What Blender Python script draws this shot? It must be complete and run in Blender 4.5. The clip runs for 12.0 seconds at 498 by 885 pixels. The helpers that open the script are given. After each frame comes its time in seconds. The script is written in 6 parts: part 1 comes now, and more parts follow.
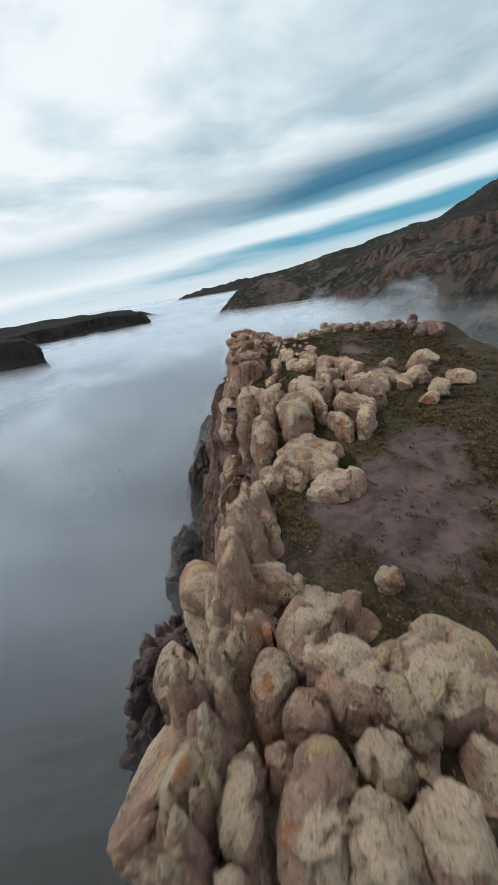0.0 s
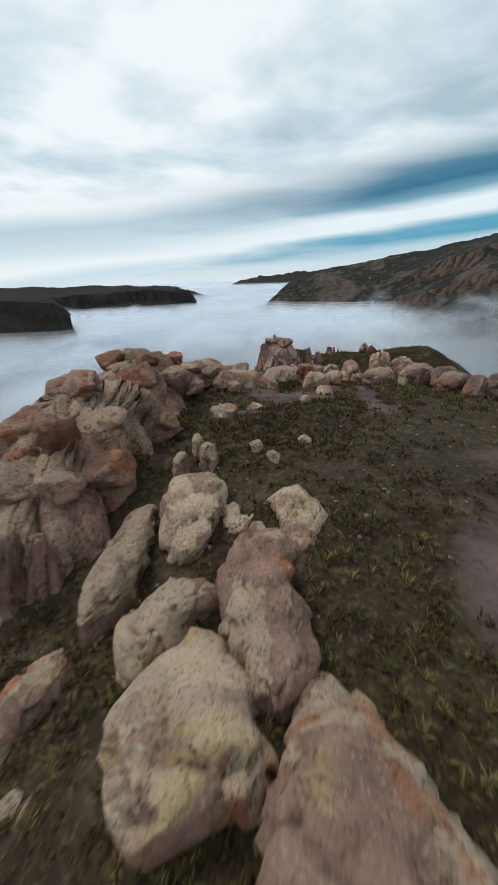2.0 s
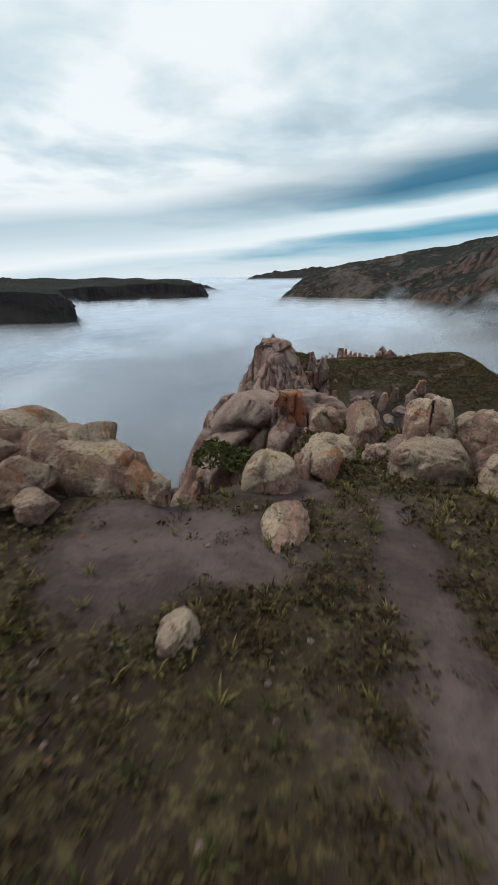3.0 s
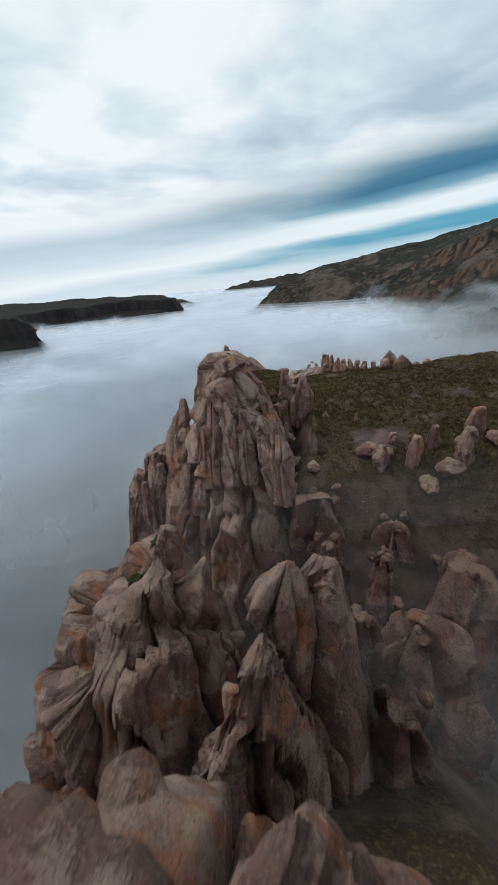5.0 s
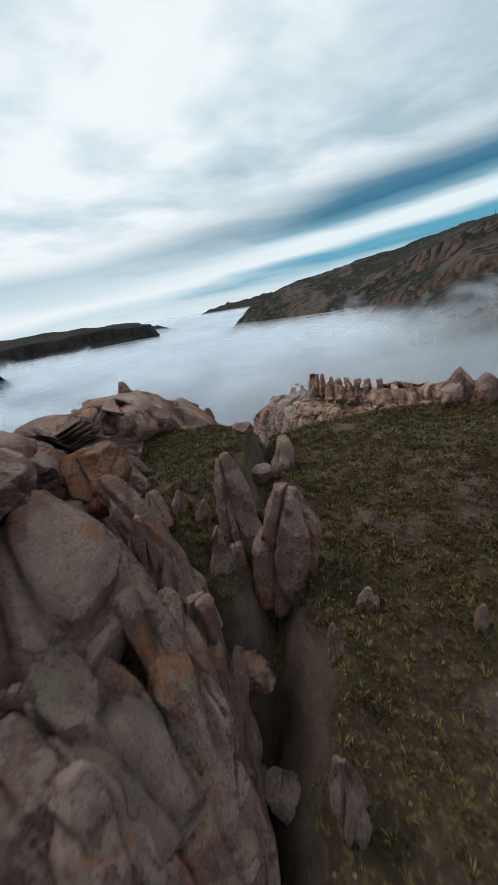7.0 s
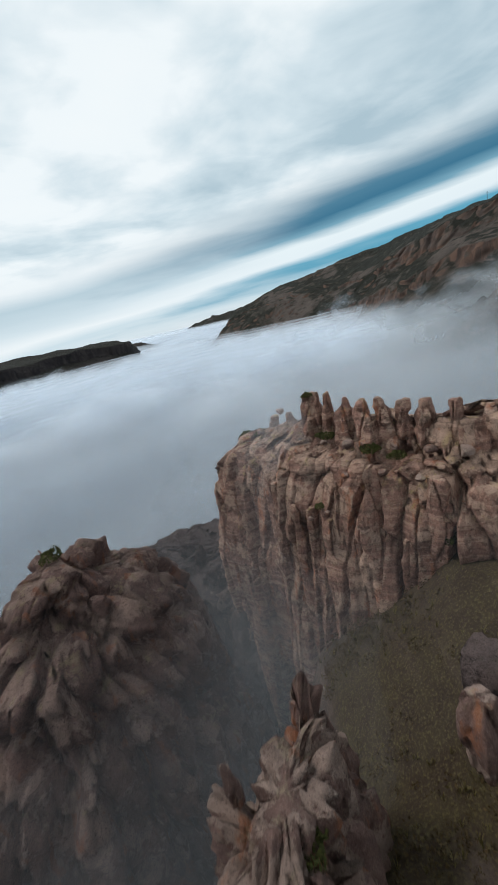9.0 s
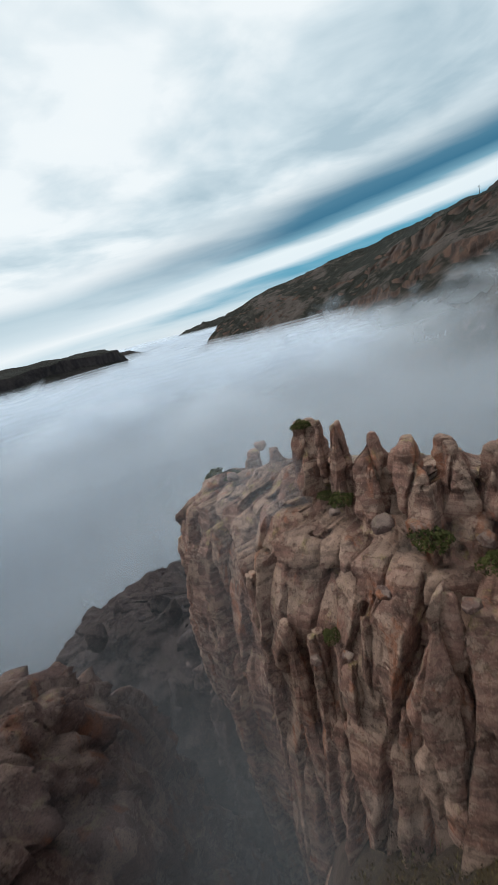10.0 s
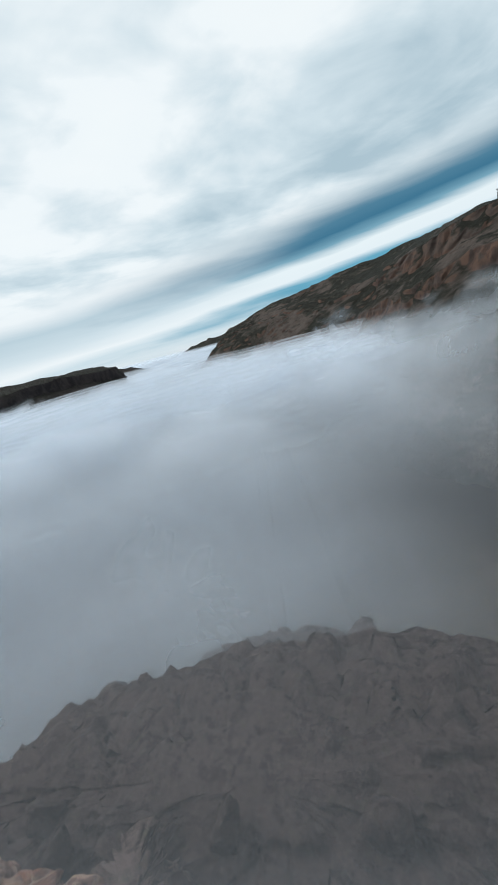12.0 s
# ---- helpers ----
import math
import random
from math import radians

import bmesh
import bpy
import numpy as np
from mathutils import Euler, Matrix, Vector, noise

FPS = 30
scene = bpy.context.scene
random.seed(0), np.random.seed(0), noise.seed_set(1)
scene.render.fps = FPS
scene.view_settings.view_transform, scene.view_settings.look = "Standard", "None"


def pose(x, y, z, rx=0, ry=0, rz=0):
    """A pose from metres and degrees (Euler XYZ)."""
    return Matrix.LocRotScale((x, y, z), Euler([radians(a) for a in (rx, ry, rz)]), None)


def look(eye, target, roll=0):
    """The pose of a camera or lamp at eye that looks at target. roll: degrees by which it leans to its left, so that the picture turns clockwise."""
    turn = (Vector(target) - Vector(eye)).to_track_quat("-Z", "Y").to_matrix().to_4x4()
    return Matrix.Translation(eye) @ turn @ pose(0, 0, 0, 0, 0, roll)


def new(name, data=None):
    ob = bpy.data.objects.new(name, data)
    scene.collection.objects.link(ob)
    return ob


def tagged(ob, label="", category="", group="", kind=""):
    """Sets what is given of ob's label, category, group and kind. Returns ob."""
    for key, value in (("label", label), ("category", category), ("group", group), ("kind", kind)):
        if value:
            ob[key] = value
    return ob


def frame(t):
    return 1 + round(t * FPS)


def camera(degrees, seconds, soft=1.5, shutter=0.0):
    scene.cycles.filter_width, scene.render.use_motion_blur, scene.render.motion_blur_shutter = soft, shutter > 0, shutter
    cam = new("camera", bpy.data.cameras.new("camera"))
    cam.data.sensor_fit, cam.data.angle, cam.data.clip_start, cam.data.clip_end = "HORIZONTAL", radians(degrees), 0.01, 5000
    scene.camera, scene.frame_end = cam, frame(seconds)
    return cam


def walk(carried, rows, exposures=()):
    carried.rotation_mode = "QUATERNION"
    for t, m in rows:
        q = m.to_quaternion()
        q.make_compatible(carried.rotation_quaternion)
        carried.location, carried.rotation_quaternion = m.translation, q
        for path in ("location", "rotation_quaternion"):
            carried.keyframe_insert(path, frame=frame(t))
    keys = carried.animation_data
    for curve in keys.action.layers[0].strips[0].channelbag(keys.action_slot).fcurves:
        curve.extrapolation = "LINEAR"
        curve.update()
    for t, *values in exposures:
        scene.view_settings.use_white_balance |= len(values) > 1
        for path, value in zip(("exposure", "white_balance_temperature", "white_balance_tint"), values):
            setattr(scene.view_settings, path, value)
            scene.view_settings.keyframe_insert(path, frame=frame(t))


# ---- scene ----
cam = camera(66.4, 12.0, soft=0.6, shutter=0.12)
PATH = [
    (0, (-0.945, -4.668, -0.842), (-1.012, -2.824, -1.614), -9.8),
    (0.5, (0.684, 3.084, -1.399), (0.575, 4.925, -2.172), -7.7),
    (1, (2.207, 10.225, -1.974), (2.05, 12.061, -2.751), -6.0),
    (1.5, (3.629, 17.751, -2.533), (3.426, 19.579, -3.319), -4.1),
    (2, (4.774, 24.789, -3.278), (4.543, 26.609, -4.075), -2.2),
    (2.5, (5.758, 31.102, -3.837), (5.491, 32.913, -4.644), -1.6),
    (3, (6.423, 36.817, -4.44), (6.136, 38.621, -5.255), -1.3),
    (3.2, (6.607, 39.109, -4.682), (6.325, 40.908, -5.508), -1.3),
    (4.8, (7.37, 54.345, -7.184), (7.134, 56.175, -7.955), -4.6),
    (5, (7.492, 56.027, -7.208), (7.254, 57.856, -7.98), -5.5),
    (5.5, (7.577, 61.069, -7.9), (7.367, 62.911, -8.649), -6.7),
    (6, (7.814, 65.889, -8.576), (7.619, 67.742, -9.303), -7.8),
    (6.5, (8.09, 70.99, -9.313), (7.908, 72.853, -10.018), -8.7),
    (7, (8.428, 75.824, -10.051), (8.252, 77.694, -10.738), -9.6),
    (7.2, (8.517, 78.066, -10.4), (8.358, 79.936, -11.09), -9.7),
    (8.8, (10.781, 101.368, -14.513), (10.636, 103.262, -15.138), -12.6),
    (9, (11.126, 104.093, -14.709), (10.984, 105.982, -15.35), -13.3),
    (9.5, (11.839, 110.817, -15.674), (11.716, 112.71, -16.308), -14.1),
    (10, (12.701, 117.202, -16.627), (12.591, 119.099, -17.25), -14.8),
    (10.5, (13.739, 123.898, -17.609), (13.636, 125.8, -18.22), -15.1),
    (11, (14.885, 130.081, -18.797), (14.779, 131.99, -19.385), -15.4),
    (11.5, (16.071, 135.68, -18.942), (15.957, 137.595, -19.507), -15.4),
    (12, (17.343, 141.146, -18.943), (17.218, 143.067, -19.486), -15.0),
]
walk(cam, [(t, look(eye, target, roll)) for t, eye, target, roll in PATH])

# ---- world, sun ----
SUN_AZ, SUN_EL = -70.0, 55.0


def link(tree, a, b):
    tree.links.new(a, b)


def node(tree, kind, **sets):
    n = tree.nodes.new(kind)
    for key, value in sets.items():
        if key == "operation":
            n.operation = value
        elif key == "blend":
            n.blend_type = value
        elif key == "data":
            n.data_type = value
    return n


def val(tree, op, a, b=None, c=None, clamp=False):
    """A math node; a, b, c are sockets or numbers."""
    n = tree.nodes.new("ShaderNodeMath")
    n.operation, n.use_clamp = op, clamp
    for i, v in enumerate((a, b, c)):
        if v is None:
            continue
        if isinstance(v, (int, float)):
            n.inputs[i].default_value = v
        else:
            tree.links.new(v, n.inputs[i])
    return n.outputs[0]


def step(tree, v, lo, hi, a=0.0, b=1.0):
    n = tree.nodes.new("ShaderNodeMapRange")
    n.interpolation_type = "SMOOTHSTEP"
    for i, x in ((1, lo), (2, hi), (3, a), (4, b)):
        n.inputs[i].default_value = x
    tree.links.new(v, n.inputs[0])
    return n.outputs[0]


def mixc(tree, f, a, b, blend="MIX"):
    n = tree.nodes.new("ShaderNodeMix")
    n.data_type, n.blend_type = "RGBA", blend
    for i, v in ((0, f), (6, a), (7, b)):
        if isinstance(v, (int, float)):
            n.inputs[i].default_value = v
        elif isinstance(v, tuple):
            n.inputs[i].default_value = (*v, 1)
        else:
            tree.links.new(v, n.inputs[i])
    return n.outputs[2]


def ramp(tree, v, stops):
    n = tree.nodes.new("ShaderNodeValToRGB")
    els = n.color_ramp.elements
    while len(els) < len(stops):
        els.new(0.5)
    for e, (p, c) in zip(els, stops):
        e.position, e.color = p, (*c, 1)
    tree.links.new(v, n.inputs[0])
    return n.outputs[0]


def tex(tree, vec, scale, detail=4.0, rough=0.55, warp=0.0, kind="ShaderNodeTexNoise"):
    n = tree.nodes.new(kind)
    n.inputs["Scale"].default_value = scale
    if kind == "ShaderNodeTexNoise":
        n.inputs["Detail"].default_value, n.inputs["Roughness"].default_value, n.inputs["Distortion"].default_value = detail, rough, warp
    if vec is not None:
        tree.links.new(vec, n.inputs["Vector"])
    return n.outputs[0]


def combine(tree, x, y, z):
    n = tree.nodes.new("ShaderNodeCombineXYZ")
    for i, v in enumerate((x, y, z)):
        if isinstance(v, (int, float)):
            n.inputs[i].default_value = v
        else:
            tree.links.new(v, n.inputs[i])
    return n.outputs[0]


def build_world():
    world = bpy.data.worlds.new("overcast_sky")
    scene.world = world
    world.use_nodes = True
    t = world.node_tree
    t.nodes.clear()
    co = t.nodes.new("ShaderNodeTexCoord")
    sep = t.nodes.new("ShaderNodeSeparateXYZ")
    link(t, co.outputs["Generated"], sep.inputs[0])
    X, Y, Z = sep.outputs
    az = val(t, "MULTIPLY", val(t, "ARCTAN2", X, Y), 57.2958)
    el = val(t, "MULTIPLY", val(t, "ARCSINE", Z), 57.2958)
    # the cloud deck seen as a flat layer overhead
    zz = val(t, "ADD", val(t, "MAXIMUM", Z, 0.0), 0.10)
    u, v = val(t, "DIVIDE", X, zz), val(t, "DIVIDE", Y, zz)
    deck = combine(t, val(t, "ADD", val(t, "MULTIPLY", u, 0.9), val(t, "MULTIPLY", v, 0.25)), val(t, "SUBTRACT", v, val(t, "MULTIPLY", u, 0.25)), 0.0)
    big = tex(t, deck, 0.75, 5.0, 0.5, 0.3)
    fine = tex(t, deck, 2.4, 6.0, 0.55, 0.4)
    # bands of cloud low over the horizon, tilted a little
    streak = combine(t, val(t, "MULTIPLY", az, 0.035), val(t, "MULTIPLY", el, 0.33), 3.7)
    wob = tex(t, streak, 1.0, 5.0, 0.55, 0.2)
    e = val(t, "SUBTRACT", el, val(t, "ADD", 6.2, val(t, "MULTIPLY", az, 0.085)))
    e = val(t, "ADD", e, val(t, "MULTIPLY", val(t, "SUBTRACT", wob, 0.5), 2.2))
    k = lambda x: (x + 6.0) / 16.0
    pos = val(t, "DIVIDE", val(t, "ADD", e, 6.0), 16.0, clamp=True)
    right = ramp(t, pos, [(0.0, (0.66, 0.75, 0.80)), (k(-4.6), (0.50, 0.68, 0.78)), (k(-3.6), (0.10, 0.36, 0.52)), (k(-2.6), (0.11, 0.38, 0.54)),
                          (k(-1.7), (0.80, 0.90, 0.95)), (k(-0.5), (0.82, 0.92, 0.96)), (k(0.5), (0.18, 0.38, 0.50)), (k(1.6), (0.04, 0.17, 0.28)), (k(2.8), (0.07, 0.21, 0.32)), (k(5.0), (0.42, 0.54, 0.61)), (k(7.5), (0.85, 0.91, 0.94))])
    left = ramp(t, pos, [(0.0, (0.80, 0.87, 0.91)), (k(-3.0), (0.62, 0.76, 0.84)), (k(-1.8), (0.86, 0.93, 0.97)), (k(0.0), (0.66, 0.78, 0.85)), (k(2.2), (0.50, 0.64, 0.72)), (k(4.5), (0.86, 0.92, 0.95)), (1.0, (0.86, 0.92, 0.95))])
    side = step(t, val(t, "ADD", az, val(t, "MULTIPLY", val(t, "SUBTRACT", big, 0.5), 40.0)), -24.0, 16.0)
    low = mixc(t, side, left, right)
    shade = val(t, "ADD", val(t, "MULTIPLY", big, 0.78), val(t, "MULTIPLY", fine, 0.22))
    high = ramp(t, shade, [(0.36, (0.43, 0.57, 0.65)), (0.46, (0.66, 0.78, 0.84)), (0.54, (0.90, 0.965, 0.99)), (0.68, (0.94, 0.99, 1.0))])
    up = step(t, e, 3.0, 8.0)
    clouds = mixc(t, up, low, high)
    sky = t.nodes.new("ShaderNodeTexSky")
    sky.sky_type, sky.sun_disc = "NISHITA", False
    sky.sun_elevation, sky.sun_rotation = radians(SUN_EL), radians(SUN_AZ)
    b1 = t.nodes.new("ShaderNodeBackground")
    link(t, sky.outputs[0], b1.inputs[0])
    b1.inputs[1].default_value = 0.10
    b2 = t.nodes.new("ShaderNodeBackground")
    link(t, clouds, b2.inputs[0])
    b2.inputs[1].default_value = 1.0
    m = t.nodes.new("ShaderNodeMixShader")
    m.inputs[0].default_value = 0.95
    link(t, b1.outputs[0], m.inputs[1])
    link(t, b2.outputs[0], m.inputs[2])
    out = t.nodes.new("ShaderNodeOutputWorld")
    link(t, m.outputs[0], out.inputs[0])


build_world()
sun = new("sun", bpy.data.lights.new("sun", "SUN"))
sun.data.energy, sun.data.angle, sun.data.color = 1.5, radians(18), (1.0, 0.95, 0.88)
_a, _e = radians(SUN_AZ), radians(SUN_EL)
sun.matrix_world = look((60 * math.sin(_a) * math.cos(_e), 60 * math.cos(_a) * math.cos(_e), 60 * math.sin(_e)), (0, 0, 0))
scene.view_settings.exposure = 0.0
scene.cycles.transparent_max_bounces = 64

# ---- materials ----
def material(name):
    m = bpy.data.materials.new(name)
    m.use_nodes = True
    t = m.node_tree
    t.nodes.clear()
    out = t.nodes.new("ShaderNodeOutputMaterial")
    b = t.nodes.new("ShaderNodeBsdfPrincipled")
    link(t, b.outputs[0], out.inputs[0])
    b.inputs["Roughness"].default_value = 0.9
    b.inputs["Specular IOR Level"].default_value = 0.2
    g = t.nodes.new("ShaderNodeNewGeometry")
    return m, t, b, g.outputs["Position"], g.outputs["Normal"]


def bump(t, b, h, dist, strength=1.0):
    n = t.nodes.new("ShaderNodeBump")
    n.inputs["Strength"].default_value, n.inputs["Distance"].default_value = strength, dist
    link(t, h, n.inputs["Height"])
    link(t, n.outputs[0], b.inputs["Normal"])


def scaled(t, v, s):
    n = t.nodes.new("ShaderNodeVectorMath")
    n.operation = "MULTIPLY"
    n.inputs[1].default_value = s
    link(t, v, n.inputs[0])
    return n.outputs[0]


def rock_material(name, pale, mid, red, dark, lichen, red_amount=0.5, strata=0.0, grain=1.0, pebbly=0.3, speck=1.0):
    """Smooth pink-brown rock under a ragged pale crust that is pitted and rough, with rust, lichen and dark seams."""
    m, t, b, P, N = material(name)
    info = t.nodes.new("ShaderNodeObjectInfo")
    patch = tex(t, P, 0.55, 7, 0.62, 0.5)
    streak = tex(t, scaled(t, P, (0.9, 0.9, 0.3)), 1.0, 6, 0.6, 0.5)
    fine = tex(t, P, 7.0 * grain, 6, 0.68)
    pits = tex(t, scaled(t, P, (1.0, 1.0, 0.7)), 17.0 * grain, 4, 0.65)
    tone = tex(t, P, 1.7, 4, 0.6)
    face = t.nodes.new("ShaderNodeSeparateXYZ")
    link(t, N, face.inputs[0])
    crust = step(t, val(t, "MULTIPLY_ADD", face.outputs[2], 0.09, val(t, "MULTIPLY_ADD", fine, 0.16, patch)), 0.595, 0.645)
    base = mixc(t, step(t, tone, 0.35, 0.65), tuple(c * 0.72 for c in mid), mid)
    top = mixc(t, step(t, tone, 0.38, 0.66), tuple(c * 0.78 for c in pale), pale)
    col = mixc(t, crust, base, top)
    col = mixc(t, step(t, streak, 0.66 - 0.2 * red_amount, 0.76 - 0.2 * red_amount, 0, 0.8), col, red)
    if strata:
        lay = tex(t, scaled(t, P, (0.12, 0.12, 2.4)), 1.0, 4, 0.6, 0.2)
        col = mixc(t, step(t, lay, 0.52, 0.62, 0, strata), col, pale)
        col = mixc(t, step(t, lay, 0.48, 0.38, 0, strata * 0.8), col, dark)
    li = tex(t, P, 0.9, 6, 0.7, 0.5)
    sep = t.nodes.new("ShaderNodeSeparateXYZ")
    link(t, N, sep.inputs[0])
    up = step(t, sep.outputs[2], 0.1, 0.8)
    col = mixc(t, val(t, "MULTIPLY", step(t, li, 0.54, 0.64), val(t, "MULTIPLY", up, 0.6)), col, lichen)
    seam = step(t, fine, 0.43, 0.33, 0, 0.7 * speck)
    col = mixc(t, seam, col, dark)
    hollow = val(t, "MULTIPLY", step(t, pits, 0.42, 0.34), val(t, "MULTIPLY_ADD", crust, 0.5 * speck, 0.25 * speck))
    col = mixc(t, hollow, col, dark)
    col = mixc(t, step(t, pits, 0.58, 0.68, 0, 0.35), col, pale)
    grit = tex(t, scaled(t, P, (1.0, 1.0, 0.45)), 17.0, 6, 0.75)
    col = mixc(t, step(t, grit, 0.45, 0.37, 0, 0.7 * speck), col, dark)
    col = mixc(t, step(t, grit, 0.54, 0.66, 0, 0.4), col, tuple(min(0.85, c * 1.25) for c in pale))
    vor = t.nodes.new("ShaderNodeTexVoronoi")
    vor.inputs["Scale"].default_value = 3.2 * grain
    link(t, scaled(t, P, (1.0, 1.0, 0.8)), vor.inputs["Vector"])
    cs = t.nodes.new("ShaderNodeSeparateColor")
    link(t, vor.outputs["Color"], cs.inputs[0])
    col = mixc(t, step(t, cs.outputs[0], 0.72, 0.9, 0, 0.45 * pebbly), col, pale)
    col = mixc(t, step(t, cs.outputs[1], 0.75, 0.9, 0, 0.55 * pebbly), col, dark)
    bri = val(t, "MULTIPLY_ADD", info.outputs["Random"], 0.35, 0.82)
    col = mixc(t, 1.0, col, combine(t, bri, bri, bri), "MULTIPLY")
    link(t, col, b.inputs["Base Color"])
    rough = val(t, "MULTIPLY", pits, val(t, "MULTIPLY_ADD", crust, 0.45, 0.2))
    h = val(t, "ADD", val(t, "MULTIPLY", fine, 0.6), rough)
    h = val(t, "ADD", h, val(t, "MULTIPLY", crust, 0.18))
    h = val(t, "ADD", h, val(t, "MULTIPLY", tone, 0.6))
    h = val(t, "ADD", h, val(t, "MULTIPLY", grit, 0.5))
    h = val(t, "SUBTRACT", h, val(t, "MULTIPLY", vor.outputs["Distance"], 0.5 * pebbly))
    bump(t, b, h, 0.20 / grain, 1.0)
    return m


PALE_ROCK = rock_material("pale_sandstone", (0.66, 0.50, 0.365), (0.44, 0.27, 0.21), (0.45, 0.175, 0.075), (0.075, 0.046, 0.038), (0.60, 0.46, 0.20), 0.46, pebbly=0.12, speck=0.8)
GREY_ROCK = rock_material("grey_pink_rock", (0.40, 0.285, 0.24), (0.235, 0.142, 0.122), (0.38, 0.15, 0.075), (0.045, 0.030, 0.028), (0.37, 0.30, 0.20), 0.55, speck=0.5)
PINK_ROCK = rock_material("pinkish_rock", (0.54, 0.385, 0.29), (0.37, 0.215, 0.165), (0.42, 0.16, 0.075), (0.055, 0.034, 0.029), (0.48, 0.37, 0.2), 0.6)
RED_ROCK = rock_material("red_stained_rock", (0.42, 0.24, 0.17), (0.29, 0.12, 0.078), (0.36, 0.11, 0.045), (0.06, 0.03, 0.024), (0.34, 0.24, 0.14), 0.9)
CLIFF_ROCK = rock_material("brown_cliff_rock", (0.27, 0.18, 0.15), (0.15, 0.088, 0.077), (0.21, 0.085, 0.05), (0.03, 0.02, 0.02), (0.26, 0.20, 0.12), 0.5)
LAYER_ROCK = rock_material("layered_conglomerate", (0.52, 0.345, 0.265), (0.31, 0.168, 0.130), (0.40, 0.155, 0.085), (0.055, 0.036, 0.031), (0.42, 0.33, 0.13), 0.45, 0.5, 1.6, 0.6, 0.7)
# SCREE repeats the DARK_ROCK colours at about half their value
SCREE = rock_material("dark_scree", (0.075, 0.054, 0.052), (0.044, 0.031, 0.031), (0.05, 0.028, 0.024), (0.014, 0.011, 0.012), (0.06, 0.05, 0.038), 0.25)
# low, dark colours for the towers, stump and spur down in the fog
DARK_ROCK = rock_material("dark_brown_rock", (0.15, 0.108, 0.10), (0.085, 0.059, 0.056), (0.105, 0.056, 0.043), (0.024, 0.019, 0.020), (0.11, 0.095, 0.07), 0.25)


def ground_material():
    m, t, b, P, N = material("stony_turf")
    big = tex(t, P, 0.13, 4, 0.6, 0.8)
    mid = tex(t, P, 0.8, 5, 0.65, 0.4)
    fine = tex(t, P, 7.0, 5, 0.7)
    earth = mixc(t, step(t, mid, 0.35, 0.65), (0.060, 0.042, 0.038), (0.125, 0.088, 0.082))
    turf = mixc(t, step(t, mid, 0.38, 0.62), (0.030, 0.019, 0.013), (0.040, 0.029, 0.015))
    turf = mixc(t, step(t, fine, 0.48, 0.66, 0, 0.7), turf, (0.105, 0.084, 0.034))
    at = t.nodes.new("ShaderNodeAttribute")
    at.attribute_name = "bare_earth"
    sz = t.nodes.new("ShaderNodeSeparateXYZ")
    link(t, P, sz.inputs[0])
    spots = val(t, "MULTIPLY", step(t, val(t, "MULTIPLY_ADD", mid, 0.4, val(t, "MULTIPLY", big, 0.7)), 0.60, 0.68, 0, 0.45), step(t, sz.outputs[2], -29, -24))
    col = mixc(t, val(t, "MAXIMUM", at.outputs["Fac"], spots), turf, earth)
    sep = t.nodes.new("ShaderNodeSeparateXYZ")
    link(t, N, sep.inputs[0])
    steep = step(t, sep.outputs[2], 0.75, 0.5)
    col = mixc(t, steep, col, mixc(t, step(t, mid, 0.35, 0.65), (0.05, 0.034, 0.027), (0.10, 0.070, 0.057)))
    col = mixc(t, step(t, fine, 0.45, 0.3, 0, 0.6), col, (0.03, 0.022, 0.016))
    link(t, col, b.inputs["Base Color"])
    bump(t, b, val(t, "ADD", val(t, "MULTIPLY", mid, 1.0), val(t, "MULTIPLY", fine, 0.5)), 0.15)
    return m


GROUND = ground_material()


def mountain_material(name, cliff_a, cliff_b, turf, talus):
    m, t, b, P, N = material(name)
    flute = tex(t, scaled(t, P, (0.12, 0.12, 0.02)), 1.0, 6, 0.65, 0.4)
    lay = tex(t, scaled(t, P, (0.008, 0.008, 0.16)), 1.0, 5, 0.6, 0.5)
    rub = tex(t, P, 0.10, 8, 0.75, 0.4)
    patch = tex(t, P, 0.02, 5, 0.6, 0.6)
    cliff = mixc(t, step(t, flute, 0.38, 0.62), cliff_b, cliff_a)
    cliff = mixc(t, step(t, lay, 0.5, 0.62, 0, 0.6), cliff, talus)
    soft = mixc(t, step(t, patch, 0.44, 0.60), turf, talus)
    soft = mixc(t, step(t, rub, 0.52, 0.62, 0, 0.75), soft, talus)
    soft = mixc(t, step(t, rub, 0.46, 0.36, 0, 0.75), soft, (0.03, 0.03, 0.025))
    sep = t.nodes.new("ShaderNodeSeparateXYZ")
    link(t, N, sep.inputs[0])
    steep = step(t, val(t, "ADD", sep.outputs[2], val(t, "MULTIPLY", val(t, "SUBTRACT", rub, 0.5), 0.5)), 0.70, 0.50)
    flat = step(t, sep.outputs[2], 0.90, 0.965)
    soft = mixc(t, flat, soft, turf)
    link(t, mixc(t, steep, soft, cliff), b.inputs["Base Color"])
    crag = tex(t, scaled(t, P, (0.5, 0.5, 0.22)), 1.0, 6, 0.7)
    bump(t, b, val(t, "ADD", val(t, "ADD", rub, flute), val(t, "MULTIPLY", crag, 0.35)), 7.0)
    return m


RED_MOUNTAIN = mountain_material("red_cliff_mountain", (0.19, 0.115, 0.085), (0.075, 0.054, 0.048), (0.024, 0.025, 0.018), (0.135, 0.108, 0.094))
DARK_MESA = mountain_material("dark_mesa", (0.055, 0.045, 0.045), (0.025, 0.022, 0.024), (0.022, 0.021, 0.016), (0.05, 0.042, 0.04))


